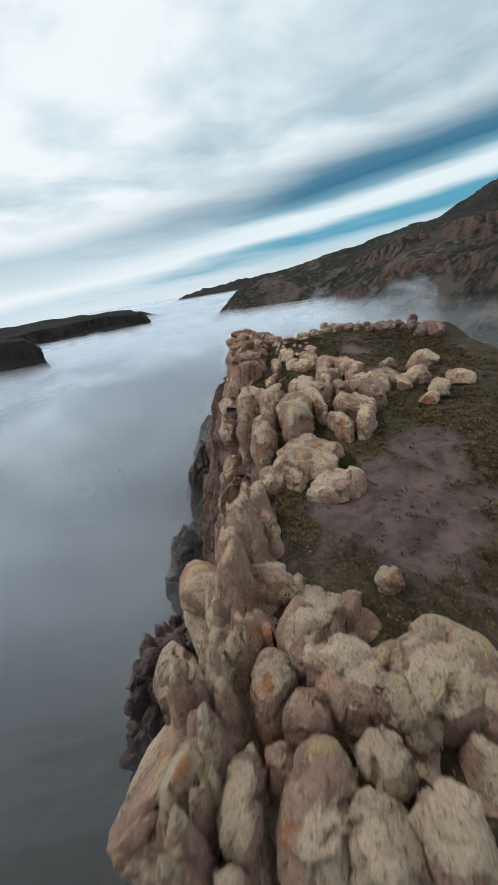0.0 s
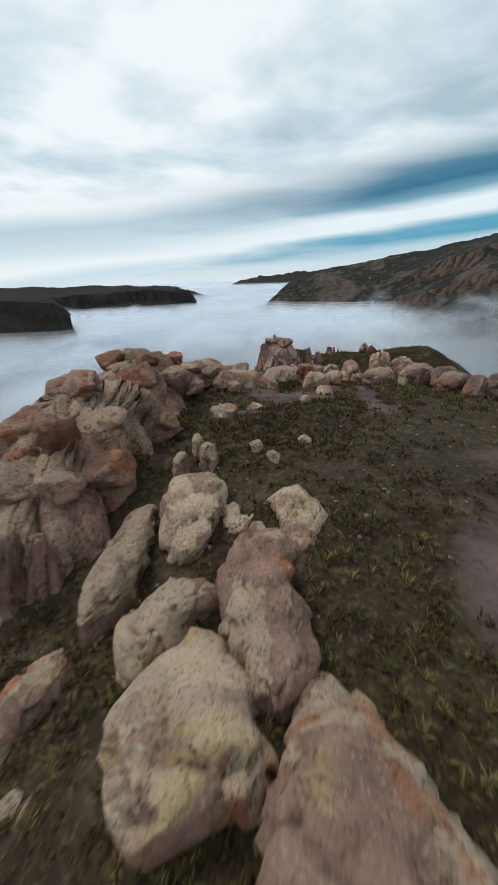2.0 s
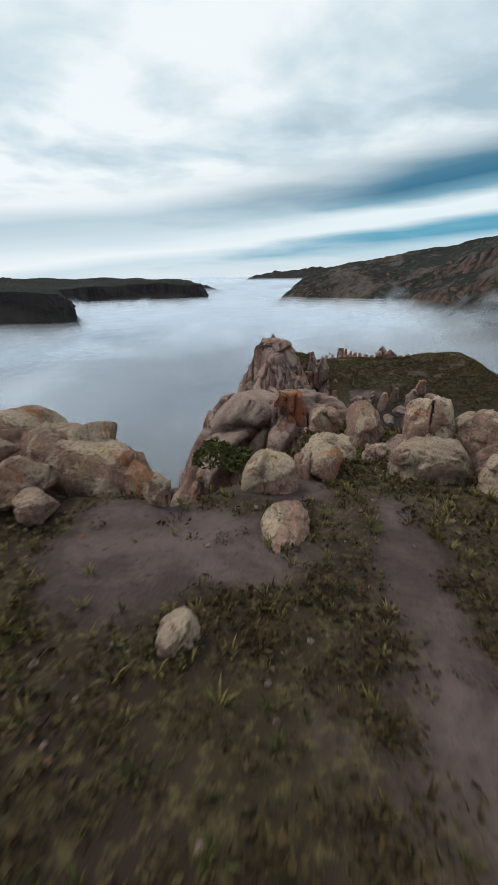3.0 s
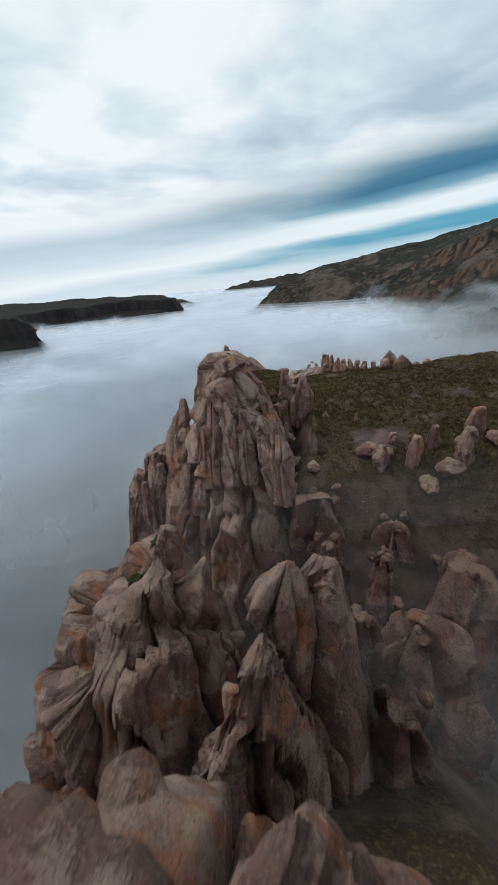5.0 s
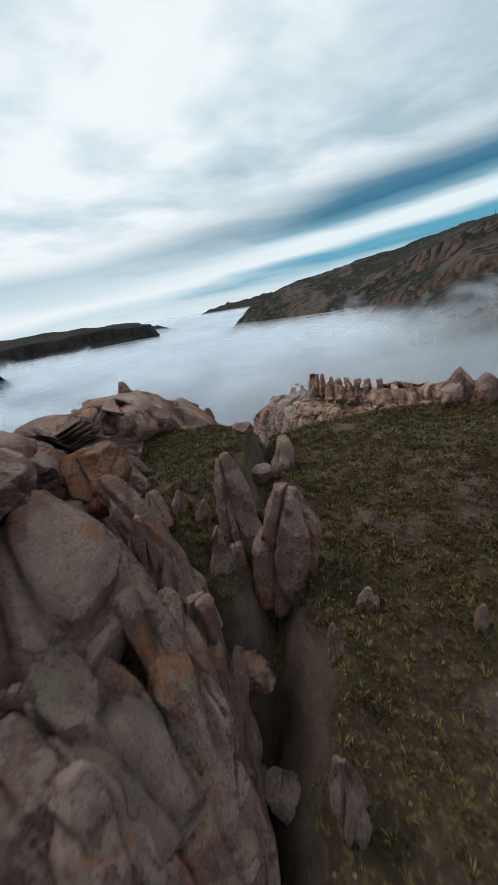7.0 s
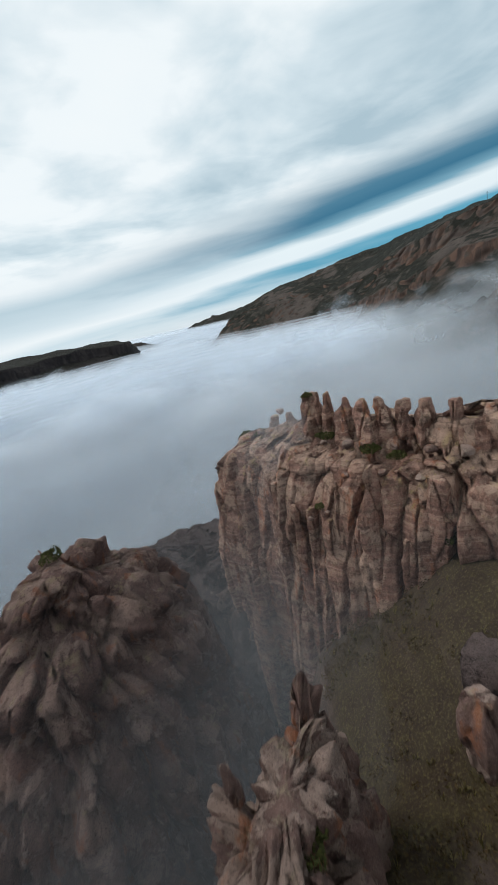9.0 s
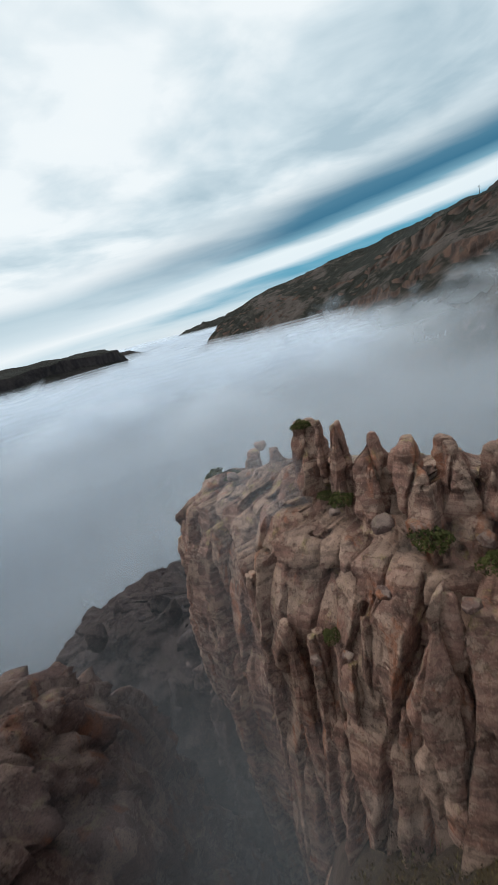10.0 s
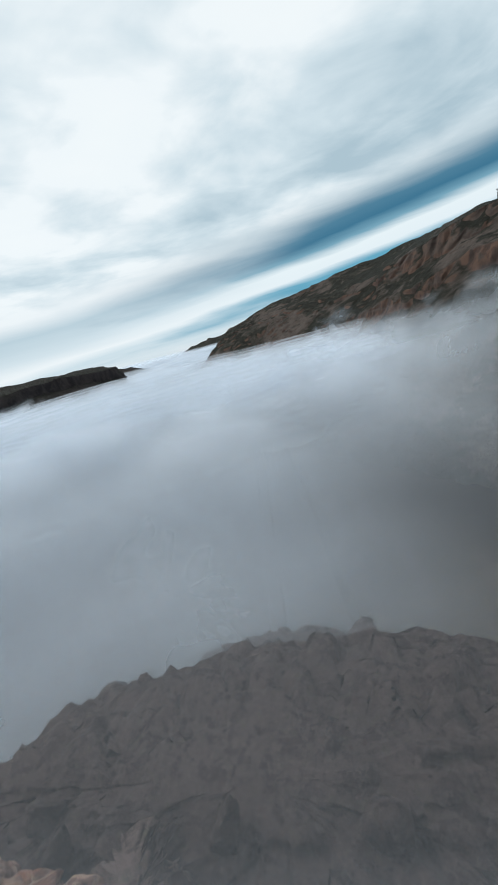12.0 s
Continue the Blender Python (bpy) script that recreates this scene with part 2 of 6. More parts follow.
def fog_material(name="drifting_fog", low=0.0, high=0.0, size=1.0, rise=0.22, bank=False):
    """Fog that thins in soft lumps; with low and high, puffs that narrow between these heights."""
    m = bpy.data.materials.new(name)
    m.use_nodes = True
    t = m.node_tree
    t.nodes.clear()
    out = t.nodes.new("ShaderNodeOutputMaterial")
    g = t.nodes.new("ShaderNodeNewGeometry")
    P = g.outputs["Position"]
    at = t.nodes.new("ShaderNodeAttribute")
    at.attribute_name = "fog_thickness"
    dens = at.outputs["Fac"]
    big = tex(t, scaled(t, P, (0.014, 0.011, 0.012)), 1.0, 2, 0.45, 0.5)
    small = tex(t, scaled(t, P, (0.045, 0.04, 0.03)), 1.0, 3, 0.5, 0.8)
    n = val(t, "ADD", val(t, "MULTIPLY", big, 0.7), val(t, "MULTIPLY", small, 0.3))
    lump = step(t, n, 0.33, 0.67, 0.68, 1.28)
    if bank:
        rise = t.nodes.new("ShaderNodeAttribute")
        rise.attribute_name = "fog_rise"
        puff = tex(t, scaled(t, P, (0.030, 0.030, 0.045)), 1.0, 6, 0.55, 0.6)
        k = val(t, "SUBTRACT", puff, val(t, "MULTIPLY", rise.outputs["Fac"], 0.42))
        lump = val(t, "MULTIPLY", step(t, k, 0.10, 0.42, 0.0, 1.0), step(t, rise.outputs["Fac"], 1.0, 0.7))
    if high > low:
        puff = tex(t, scaled(t, P, (0.016 * size, 0.014 * size, 0.016 * size)), 1.0, 5, 0.5, 0.7)
        sz = t.nodes.new("ShaderNodeSeparateXYZ")
        link(t, P, sz.inputs[0])
        k = val(t, "DIVIDE", val(t, "SUBTRACT", sz.outputs[2], low), high - low)
        lump = step(t, val(t, "SUBTRACT", puff, val(t, "MULTIPLY", k, rise)), 0.38, 0.62, 0.0, 1.3)
    alpha = val(t, "MULTIPLY", dens, lump, clamp=True)
    solid = step(t, dens, 0.90, 1.0)
    alpha = val(t, "MAXIMUM", alpha, solid)
    d = t.nodes.new("ShaderNodeBsdfDiffuse")
    d.inputs[0].default_value = (0.845, 0.90, 0.96, 1)
    tl = t.nodes.new("ShaderNodeBsdfTranslucent")
    tl.inputs[0].default_value = (0.845, 0.90, 0.96, 1)
    mx = t.nodes.new("ShaderNodeMixShader")
    mx.inputs[0].default_value = 0.4
    link(t, d.outputs[0], mx.inputs[1])
    link(t, tl.outputs[0], mx.inputs[2])
    tr = t.nodes.new("ShaderNodeBsdfTransparent")
    m2 = t.nodes.new("ShaderNodeMixShader")
    link(t, alpha, m2.inputs[0])
    link(t, tr.outputs[0], m2.inputs[1])
    link(t, mx.outputs[0], m2.inputs[2])
    link(t, m2.outputs[0], out.inputs[0])
    return m


FOG = fog_material()
WISP = fog_material("fog_puffs", -44.0, -30.0, 1.4)
BANK = fog_material("fog_bank", bank=True)


def leaf_material(name, a, b_, c):
    m, t, b, P, N = material(name)
    f = tex(t, P, 3.0, 4, 0.7)
    g = t.nodes.new("ShaderNodeNewGeometry")
    col = mixc(t, step(t, f, 0.35, 0.65), a, b_)
    col = mixc(t, val(t, "MULTIPLY", g.outputs["Random Per Island"], 0.6), col, c)
    link(t, col, b.inputs["Base Color"])
    return m


GRASS = leaf_material("dry_grass", (0.060, 0.052, 0.016), (0.105, 0.088, 0.028), (0.26, 0.205, 0.085))
SHRUB = leaf_material("green_shrub", (0.026, 0.034, 0.010), (0.055, 0.060, 0.016), (0.095, 0.088, 0.026))
HEATH = leaf_material("brown_heath", (0.030, 0.019, 0.009), (0.042, 0.035, 0.012), (0.095, 0.058, 0.026))
STEEL, _t, _b, _P, _N = material("grey_steel")
_b.inputs["Base Color"].default_value = (0.09, 0.09, 0.09, 1)

# ---- shapes ----
def lattice(ix, iy, iz, seed):
    n = (ix.astype(np.int64) * 374761393 + iy.astype(np.int64) * 668265263 + iz.astype(np.int64) * 1274126177 + seed * 974634777) & 0xFFFFFFFF
    n = ((n ^ (n >> 13)) * 1103515245) & 0xFFFFFFFF
    n = ((n ^ (n >> 15)) * 1597334677) & 0xFFFFFFFF
    return ((n ^ (n >> 16)) & 0xFFFFFF) / 8388608.0 - 1.0


def vnoise(p, seed=0):
    i = np.floor(p)
    f = p - i
    u = f * f * f * (f * (f * 6 - 15) + 10)
    i = i.astype(np.int64)
    x, y, z = i[..., 0], i[..., 1], i[..., 2]
    r = 0
    for a in (0, 1):
        wa = u[..., 0] if a else 1 - u[..., 0]
        for b in (0, 1):
            wb = u[..., 1] if b else 1 - u[..., 1]
            for c in (0, 1):
                wc = u[..., 2] if c else 1 - u[..., 2]
                r = r + wa * wb * wc * lattice(x + a, y + b, z + c, seed)
    return r


def fbm(p, octaves=4, gain=0.5, seed=0):
    r, a = 0, 1.0
    for k in range(octaves):
        r = r + a * vnoise(p * (2.03 ** k) + 17.3 * k, seed + k)
        a *= gain
    return r


def cells(p, seed=0):
    """Distances to the nearest and second nearest scattered point, a number of the nearest one's own, and a slant across its cell."""
    i = np.floor(p).astype(np.int64)
    f1 = np.full(p.shape[:-1], 9.0)
    f2, own, off = f1.copy(), f1 * 0, np.zeros(p.shape)
    for a in (-1, 0, 1):
        for b in (-1, 0, 1):
            for c in (-1, 0, 1):
                x, y, z = i[..., 0] + a, i[..., 1] + b, i[..., 2] + c
                r = lattice(x, y, z, seed)
                q = np.stack([x + 0.5 + 0.45 * r, y + 0.5 + 0.45 * lattice(x, y, z, seed + 1), z + 0.5 + 0.45 * lattice(x, y, z, seed + 2)], -1)
                d = np.sqrt(((q - p) ** 2).sum(-1))
                f2 = np.minimum(f2, np.maximum(f1, d))
                near = d < f1
                own = np.where(near, lattice(x, y, z, seed + 3), own)
                off = np.where(near[..., None], p - q, off)
                f1 = np.minimum(f1, d)
    tip = off[..., 0] * np.sin(9 * own) + off[..., 1] * np.cos(9 * own) + off[..., 2] * np.sin(17 * own)
    return f1, f2, own, tip


def smooth(a, b, x):
    t = np.clip((x - a) / (b - a), 0, 1)
    return t * t * (3 - 2 * t)


def p3(x, y, z=0.0):
    return np.stack(np.broadcast_arrays(x, y, z), -1).astype(float)


def mesh_from(name, verts, faces, mat, shade=True):
    me = bpy.data.meshes.new(name)
    verts = np.asarray(verts, dtype=np.float32)
    faces = np.asarray(faces, dtype=np.int32)
    k = faces.shape[1]
    me.vertices.add(len(verts))
    me.vertices.foreach_set("co", verts.ravel())
    me.loops.add(faces.size)
    me.loops.foreach_set("vertex_index", faces.ravel())
    me.polygons.add(len(faces))
    me.polygons.foreach_set("loop_start", np.arange(0, faces.size, k, dtype=np.int32))
    me.polygons.foreach_set("use_smooth", np.full(len(faces), shade))
    me.update(calc_edges=True)
    me.materials.append(mat)
    return me


def grid_faces(nu, nv):
    a = np.arange((nu - 1) * (nv - 1)).reshape(nu - 1, nv - 1)
    i, j = np.divmod(a.ravel(), nv - 1)
    q = i * nv + j
    return np.stack([q, q + nv, q + nv + 1, q + 1], 1)


# ---- the lie of the land ----
def table(y, ys, zs):
    return np.interp(y, ys, zs)


def land(x, y):
    """Height of the ground: the ridge, the notch behind it, the turf slope and the valley floor."""
    x, y = np.asarray(x, float), np.asarray(y, float)
    # boulder ridge
    z = table(y, [-40, 0, 5, 9, 12, 18, 24, 29, 34, 38, 41, 45, 50, 53, 56, 60, 66, 72, 80, 90, 104], [-11.5, -9.9, -9.6, -9.4, -8.9, -8.5, -8.5, -8.25, -7.3, -7.7, -8.1, -8.6, -9.6, -11.0, -15, -20, -25, -30, -40, -70, -120])
    z = z - table(y, [8, 12, 18, 25, 30, 36, 44], [0.0, 0.08, 0.2, 0.38, 0.34, 0.12, 0.0]) * np.clip(3.0 - x, 0, 5)
    xl = table(y, [-40, 0, 10, 20, 30, 40, 41.9, 42.6, 43.6, 46, 48, 50, 54, 60, 70, 80], [-5, -2.4, -1.2, -1.4, -3.0, -3.4, -3.2, 3.4, 4.6, 5.4, 5.8, 6.2, 6, 3, -5, -6])
    xr = table(y, [-40, 0, 40, 48, 54, 60, 80], [20, 20, 19, 17, 13, 12, 12])
    ridge = z - 0.05 * np.maximum(x - 8, 0) - np.clip((xl + 0.6 - x) * 4.5, 0, 105) - np.clip((x - xr) * 0.9, 0, 105)
    # turf slope behind the notch
    zc = table(y, [58, 66, 72, 77, 82, 88, 93, 96, 100, 106, 112, 118, 150], [-48, -36, -26, -18.6, -16.4, -16.1, -16.0, -17.0, -22, -29, -33, -40, -110])
    edge = 8.4 + 1.2 * fbm(p3(0 * x, y) * 0.3, 3, 0.6, 14)
    slope = zc + np.clip((x - 12) * 0.06, -0.3, 1.0) - np.clip((edge - x) * 1.5 + np.maximum(edge - 1.5 - x, 0) * 2.5, 0, 105) - np.clip((x - 27) * 0.7, 0, 105)
    rib = table(y, [76, 80, 83, 87, 92, 98, 106], [-110, -22, -16.4, -15.0, -14.9, -18, -110]) - np.clip(np.abs(x - 4.5) * 4.0 - 10.0, 0, 110)
    # rocky floor far below, and the foot of the layered cliff
    foot = table(y, [96, 105, 112, 120, 127, 134, 142, 150], [-70, -31.5, -32, -33.5, -36, -45, -80, -115]) + np.clip((x - 16) * 0.9, -4.5, 3.5) - np.clip((11 - x) * 3.0, 0, 90) - np.clip((x - 34) * 0.9, 0, 90)
    h = np.maximum.reduce([ridge, slope, rib, foot, np.full_like(ridge, -112.0)])
    far = np.hypot(x, y - 60)
    h = h + 0.10 * fbm(p3(x, y) * 0.9, 3, 0.5, 5) + 0.35 * fbm(p3(x, y) * 0.17, 3, 0.5, 9) * smooth(1.5, 6, x - xl)
    return h - 6 * smooth(500, 3000, far)


def bare(x, y):
    """How far the earth is bare of plants: trodden patches and paths, 0 to 1."""
    v = 0.0 * np.asarray(x, float)
    for cx, cy, rx, ry in ((3.6, 8.2, 3.4, 3.6), (6.6, 11.0, 2.2, 2.4), (4.3, 41.8, 2.0, 1.0), (6.0, 43.4, 1.2, 1.0), (8.0, 40.5, 0.5, 2.4), (8.6, 29.5, 1.4, 1.8), (5.0, 41.2, 1.7, 0.8), (3.7, 40.6, 1.2, 0.9), (2.8, 37.8, 0.7, 0.4), (13.0, 80.0, 2.2, 1.8)):
        v = np.maximum(v, 1.25 - np.hypot((x - cx) / rx, (y - cy) / ry))
    return smooth(0.15, 0.55, v + 0.35 * fbm(p3(x, y) * 0.7, 3, 0.5, 91))


def spread(lo, hi, fine, far):
    """Grid lines: fine between lo and hi, then wider and wider out to far."""
    mid = list(np.arange(lo, hi + fine / 2, fine))
    s, a = fine, lo
    left = []
    while a > -far:
        s *= 1.22
        a -= s
        left.append(a)
    s, b = fine, hi
    right = []
    while b < far:
        s *= 1.22
        b += s
        right.append(b)
    return np.array(left[::-1] + mid + right)


def build_ground():
    xs, ys = spread(-8, 30, 0.3, 4500), spread(-14, 104, 0.3, 4500)
    X, Y = np.meshgrid(xs, ys, indexing="ij")
    V = p3(X, Y, land(X, Y)).reshape(-1, 3)
    me = mesh_from("ground", V, grid_faces(len(xs), len(ys)), GROUND)
    me.attributes.new("bare_earth", "FLOAT", "POINT").data.foreach_set("value", bare(V[:, 0], V[:, 1]).astype(np.float32))
    ob = new("ground", me)
    tagged(ob, "stony brown turf and bare earth of a high rocky ridge", "ground", kind="structure")


build_ground()


def loft(name, rows, steps, length_cells, mat, rough, label, category, kind="", flute=0.0, seed=0):
    """A land form lofted through rows of points (x, y, z), each row running along it."""
    rows = [np.array(r, float) for r in rows]
    s = np.linspace(0, 1, length_cells)
    lines = [np.stack([np.interp(s, np.linspace(0, 1, len(r)), r[:, k]) for k in range(3)], 1) for r in rows]
    parts = []
    for i, n in enumerate(steps):
        w = np.linspace(0, 1, n, endpoint=False)[:, None, None]
        parts.append(lines[i] * (1 - w) + lines[i + 1] * w)
    parts.append(lines[-1][None])
    V = np.concatenate(parts)
    q = V / 60.0
    V = V + rough * np.stack([fbm(q, 5, 0.55, seed + 3), fbm(q, 5, 0.55, seed + 13), 0.5 * fbm(q * 1.3, 5, 0.55, seed + 23)], -1)
    if flute:
        f1, f2, own, tip_ = cells(V * np.array([0.085, 0.085, 0.02]), seed)
        c = flute * (smooth(0, 0.5, f2 - f1) - 0.5)
        d = np.array([-0.55, -0.8, 0.0])
        V = V + c[..., None] * d
    nu, nv = V.shape[:2]
    ob = new(name, mesh_from(name, V.reshape(-1, 3), grid_faces(nu, nv), mat))
    return tagged(ob, label, category, kind=kind)


def lower(row, dx, dy, dz, z=None):
    return [(x + dx, y + dy, (zz + dz) if z is None else z) for x, y, zz in row]


def build_mountains():
    rim = [(-26, 600, -36), (-8, 596, -16), (20, 580, -10), (55, 556, -7), (98, 520, -6), (138, 481, -2), (165, 440, 10), (183, 414, 18), (212, 345, 19), (265, 250, 21), (330, 140, 22), (420, 0, 24)]
    top = [(-22, 606, -34), (4, 612, -8), (50, 604, 2), (100, 590, 11), (160, 580, 19), (210, 590, 27), (250, 592, 35), (262, 560, 36), (290, 470, 33), (340, 340, 32), (420, 210, 34), (520, 60, 36)]
    base = [(x - 7, y - 9, z - (4 + 1.1 * i if i < 6 else 15)) for i, (x, y, z) in enumerate(rim)]
    ledge = [(x - 30, y - 34, z - 26) for x, y, z in rim]
    crag = [(x - 36, y - 42, z - 38) for x, y, z in rim]
    toe = [(x - 110, y - 120, -90) for x, y, z in rim]
    back = [(x + 260, y + 240, z - 40) for x, y, z in top]
    loft("mountain", [toe, crag, ledge, base, rim, top, back], [14, 12, 16, 22, 18, 10], 760, RED_MOUNTAIN, 4.5,
         "long mountain with red cliffs, grey scree and dark turf above fog", "mountain", flute=3.2, seed=3)
    peak = [(380, 1150, -20), (520, 1130, 62), (700, 1080, 150), (860, 980, 175), (1050, 850, 150), (1300, 700, 60)]
    loft("mountain", [lower(peak, -160, -240, 0, -60), peak, lower(peak, 250, 300, 0, -60)], [24, 24], 160, DARK_MESA, 10.0, "smooth dark green peak far behind the red cliffs", "mountain", seed=8)
    # dark mesas across the valley
    rim = [(-150, 638, -40), (-157, 626, -20), (-172, 610, -17), (-200, 590, -15), (-232, 565, -15), (-262, 530, -17), (-288, 480, -19), (-330, 430, -18), (-420, 380, -16), (-560, 330, -14)]
    top = [(-152, 650, -36), (-164, 655, -19), (-190, 660, -12), (-220, 650, -10), (-260, 640, -7), (-310, 620, -6), (-360, 590, -6), (-430, 540, -5), (-520, 500, -5), (-640, 450, -6)]
    loft("mesa", [lower(rim, 45, -55, 0, -85), lower(rim, 10, -14, -22), lower(rim, 2, -3, -13), rim, top, lower(top, -120, 260, -60)], [8, 10, 14, 14, 8], 380, DARK_MESA, 5.0,
         "dark flat-topped mesa rising out of the fog", "mesa", flute=5.0, seed=21)
    rim = [(-158, 305, -26), (-164, 296, -16), (-176, 288, -14.5), (-200, 278, -13), (-240, 262, -12), (-300, 240, -11), (-380, 200, -10)]
    top = [(-166, 312, -22), (-172, 310, -14), (-190, 312, -11), (-215, 306, -9), (-260, 292, -8), (-320, 276, -8), (-400, 240, -8)]
    loft("mesa", [lower(rim, 30, -40, 0, -85), lower(rim, 4, -8, -16), lower(rim, 1, -2, -9), rim, top, lower(top, -60, 120, -50)], [8, 10, 14, 12, 8], 260, DARK_MESA, 2.6,
         "nearer dark mesa with a green rim and fluted cliff", "mesa", flute=3.0, seed=31)
    far = [(-420, 2500, -60), (-330, 2480, -22), (-240, 2450, -8), (-100, 2420, 6), (40, 2400, 14), (180, 2380, 20), (330, 2360, 18), (600, 2300, 30)]
    loft("hill", [lower(far, -20, -260, 0, -70), far, lower(far, 40, 400, 0, -70)], [16, 12], 160, DARK_MESA, 12.0, "low dark hill on the far horizon", "hill", seed=41)
    spit = [(-185, 900, -40), (-215, 890, -27), (-260, 880, -21), (-330, 900, -19), (-420, 950, -20)]
    loft("hill", [lower(spit, 20, -60, 0, -60), spit, lower(spit, -40, 160, 0, -60)], [12, 10], 120, DARK_MESA, 5.0, "low dark spur behind the mesa", "hill", seed=51)


build_mountains()


def ridge_distance(x, y):
    """Distance in plan from the line of the ridge."""
    line = [(7, -60), (6, 50), (5, 95), (9, 120), (13, 135), (8, 154)]
    best = np.full(np.shape(x), 1e9)
    for (ax, ay), (bx, by) in zip(line, line[1:]):
        t = np.clip(((x - ax) * (bx - ax) + (y - ay) * (by - ay)) / ((bx - ax) ** 2 + (by - ay) ** 2), 0, 1)
        best = np.minimum(best, np.hypot(x - ax - t * (bx - ax), y - ay - t * (by - ay)))
    return best


def fog_sheet(level, depth, near, full, billow, seed, span=4500, keep=0.006, where=None, cell=3.0, power=1.5, mat=None, clear=0.85):
    """One thin layer of drifting fog, thinning out towards the ridge; depth is how much of the light it stops far off."""
    xs, ys = spread(-60, 90, cell, span), spread(-40, 240, cell, span)
    X, Y = np.meshgrid(xs, ys, indexing="ij")
    d = ridge_distance(X, Y)
    roll = 3.0 * fbm(p3(X, Y) * 0.008, 2, 0.45, 1) * smooth(20, 120, d) + 0.36 * fbm(p3(X, Y) * 0.04, 2, 0.5, 6)
    Z = level + (roll if billow >= 1.0 else 0.0)
    d = d + 7 * smooth(55, 80, Y) * (1 - smooth(90, 120, Y)) - 8 * smooth(60, 10, Y) + 14 * fbm(p3(X, Y, level * 0.3) * 0.02, 2, 0.5, 99) * smooth(4, 30, d)
    D = 1 - np.exp(-depth * np.clip((d - near) / (full - near), 0, 1.6) ** power)
    D = D * (1 - clear * smooth(25, 100, X - 0.10 * (Y - 200)) * (1 - smooth(380, 560, Y)))
    if where is not None:
        D = D * where(X, Y)
    V, faces = p3(X, Y, Z).reshape(-1, 3), grid_faces(len(xs), len(ys))
    D = D.ravel()
    faces = faces[D[faces].max(1) > keep]
    used = np.unique(faces)
    back = np.zeros(len(V), np.int64)
    back[used] = np.arange(len(used))
    me = mesh_from("fog", V[used], back[faces], mat or FOG)
    at = me.attributes.new("fog_thickness", "FLOAT", "POINT")
    at.data.foreach_set("value", D[used].astype(np.float32))
    return tagged(new("fog", me), "white valley fog lying thick between the ridges", "fog", kind="stuff")


def fog_bank(y, x0, x1, top, high, thick, seed):
    """A bank of fog standing across the valley: ragged on top, from height top at its x0 end to high at x1."""
    n, m = 60, 22
    U, W = np.meshgrid(np.linspace(0, 1, n), np.linspace(0, 1, m), indexing="ij")
    X = x0 + (x1 - x0) * U
    T = top + (high - top) * smooth(0.3, 1.0, U) + 5.0 * fbm(p3(X * 0.02, y * 0.1, 0.0), 3, 0.5, seed) + 4.0
    Z = -51 + (T + 51) * W
    Y = y + 16 * fbm(p3(X * 0.012, seed, 0.0), 2, 0.5, seed + 30) + 10 * np.abs(2 * U - 1) ** 2 + 5 * fbm(p3(X * 0.04, Z * 0.06, 3.0 * seed), 2, 0.5, seed + 60) + 0.4 * (Z + 45)
    me = mesh_from("fog", p3(X, Y, Z).reshape(-1, 3), grid_faces(n, m), BANK)
    ends = smooth(0, 0.16, U) * (1 - smooth(0.84, 1.0, U))
    me.attributes.new("fog_thickness", "FLOAT", "POINT").data.foreach_set("value", (thick * ends * smooth(0.02, 0.45, W)).ravel().astype(np.float32))
    me.attributes.new("fog_rise", "FLOAT", "POINT").data.foreach_set("value", W.ravel().astype(np.float32))
    return tagged(new("fog", me), "ragged bank of white fog drifting across the valley", "fog", kind="stuff")


def fog_curtain(y, base, x0, x1, top, soft, seed, low=-108.0, bend=0.12, rise=4.0):
    """A standing sheet of thin fog; a row of them stops more light the longer the view runs through."""
    n, m = 60, 34
    U, W = np.meshgrid(np.linspace(0, 1, n), np.linspace(0, 1, m), indexing="ij")
    X, Z = x0 + (x1 - x0) * U, low + (top + rise - low) * W
    roll = fbm(p3(X * 0.022, y * 0.03, Z * 0.02), 3, 0.5, seed)
    Y = y - bend * np.abs(X - 5) + 5 * fbm(p3(X * 0.02, Z * 0.03, seed), 2, 0.5, seed + 5)
    D = base * (1 - smooth(top - soft, top, Z - 9 * roll)) * smooth(0, 0.2, U) * (1 - smooth(0.75, 1, U)) * (1 - smooth(0.93, 1.0, W))
    me = mesh_from("fog", p3(X, Y, Z).reshape(-1, 3), grid_faces(n, m), FOG)
    me.attributes.new("fog_thickness", "FLOAT", "POINT").data.foreach_set("value", D.ravel().astype(np.float32))
    return tagged(new("fog", me), "thin standing veil of grey fog in the valley", "fog", kind="stuff")


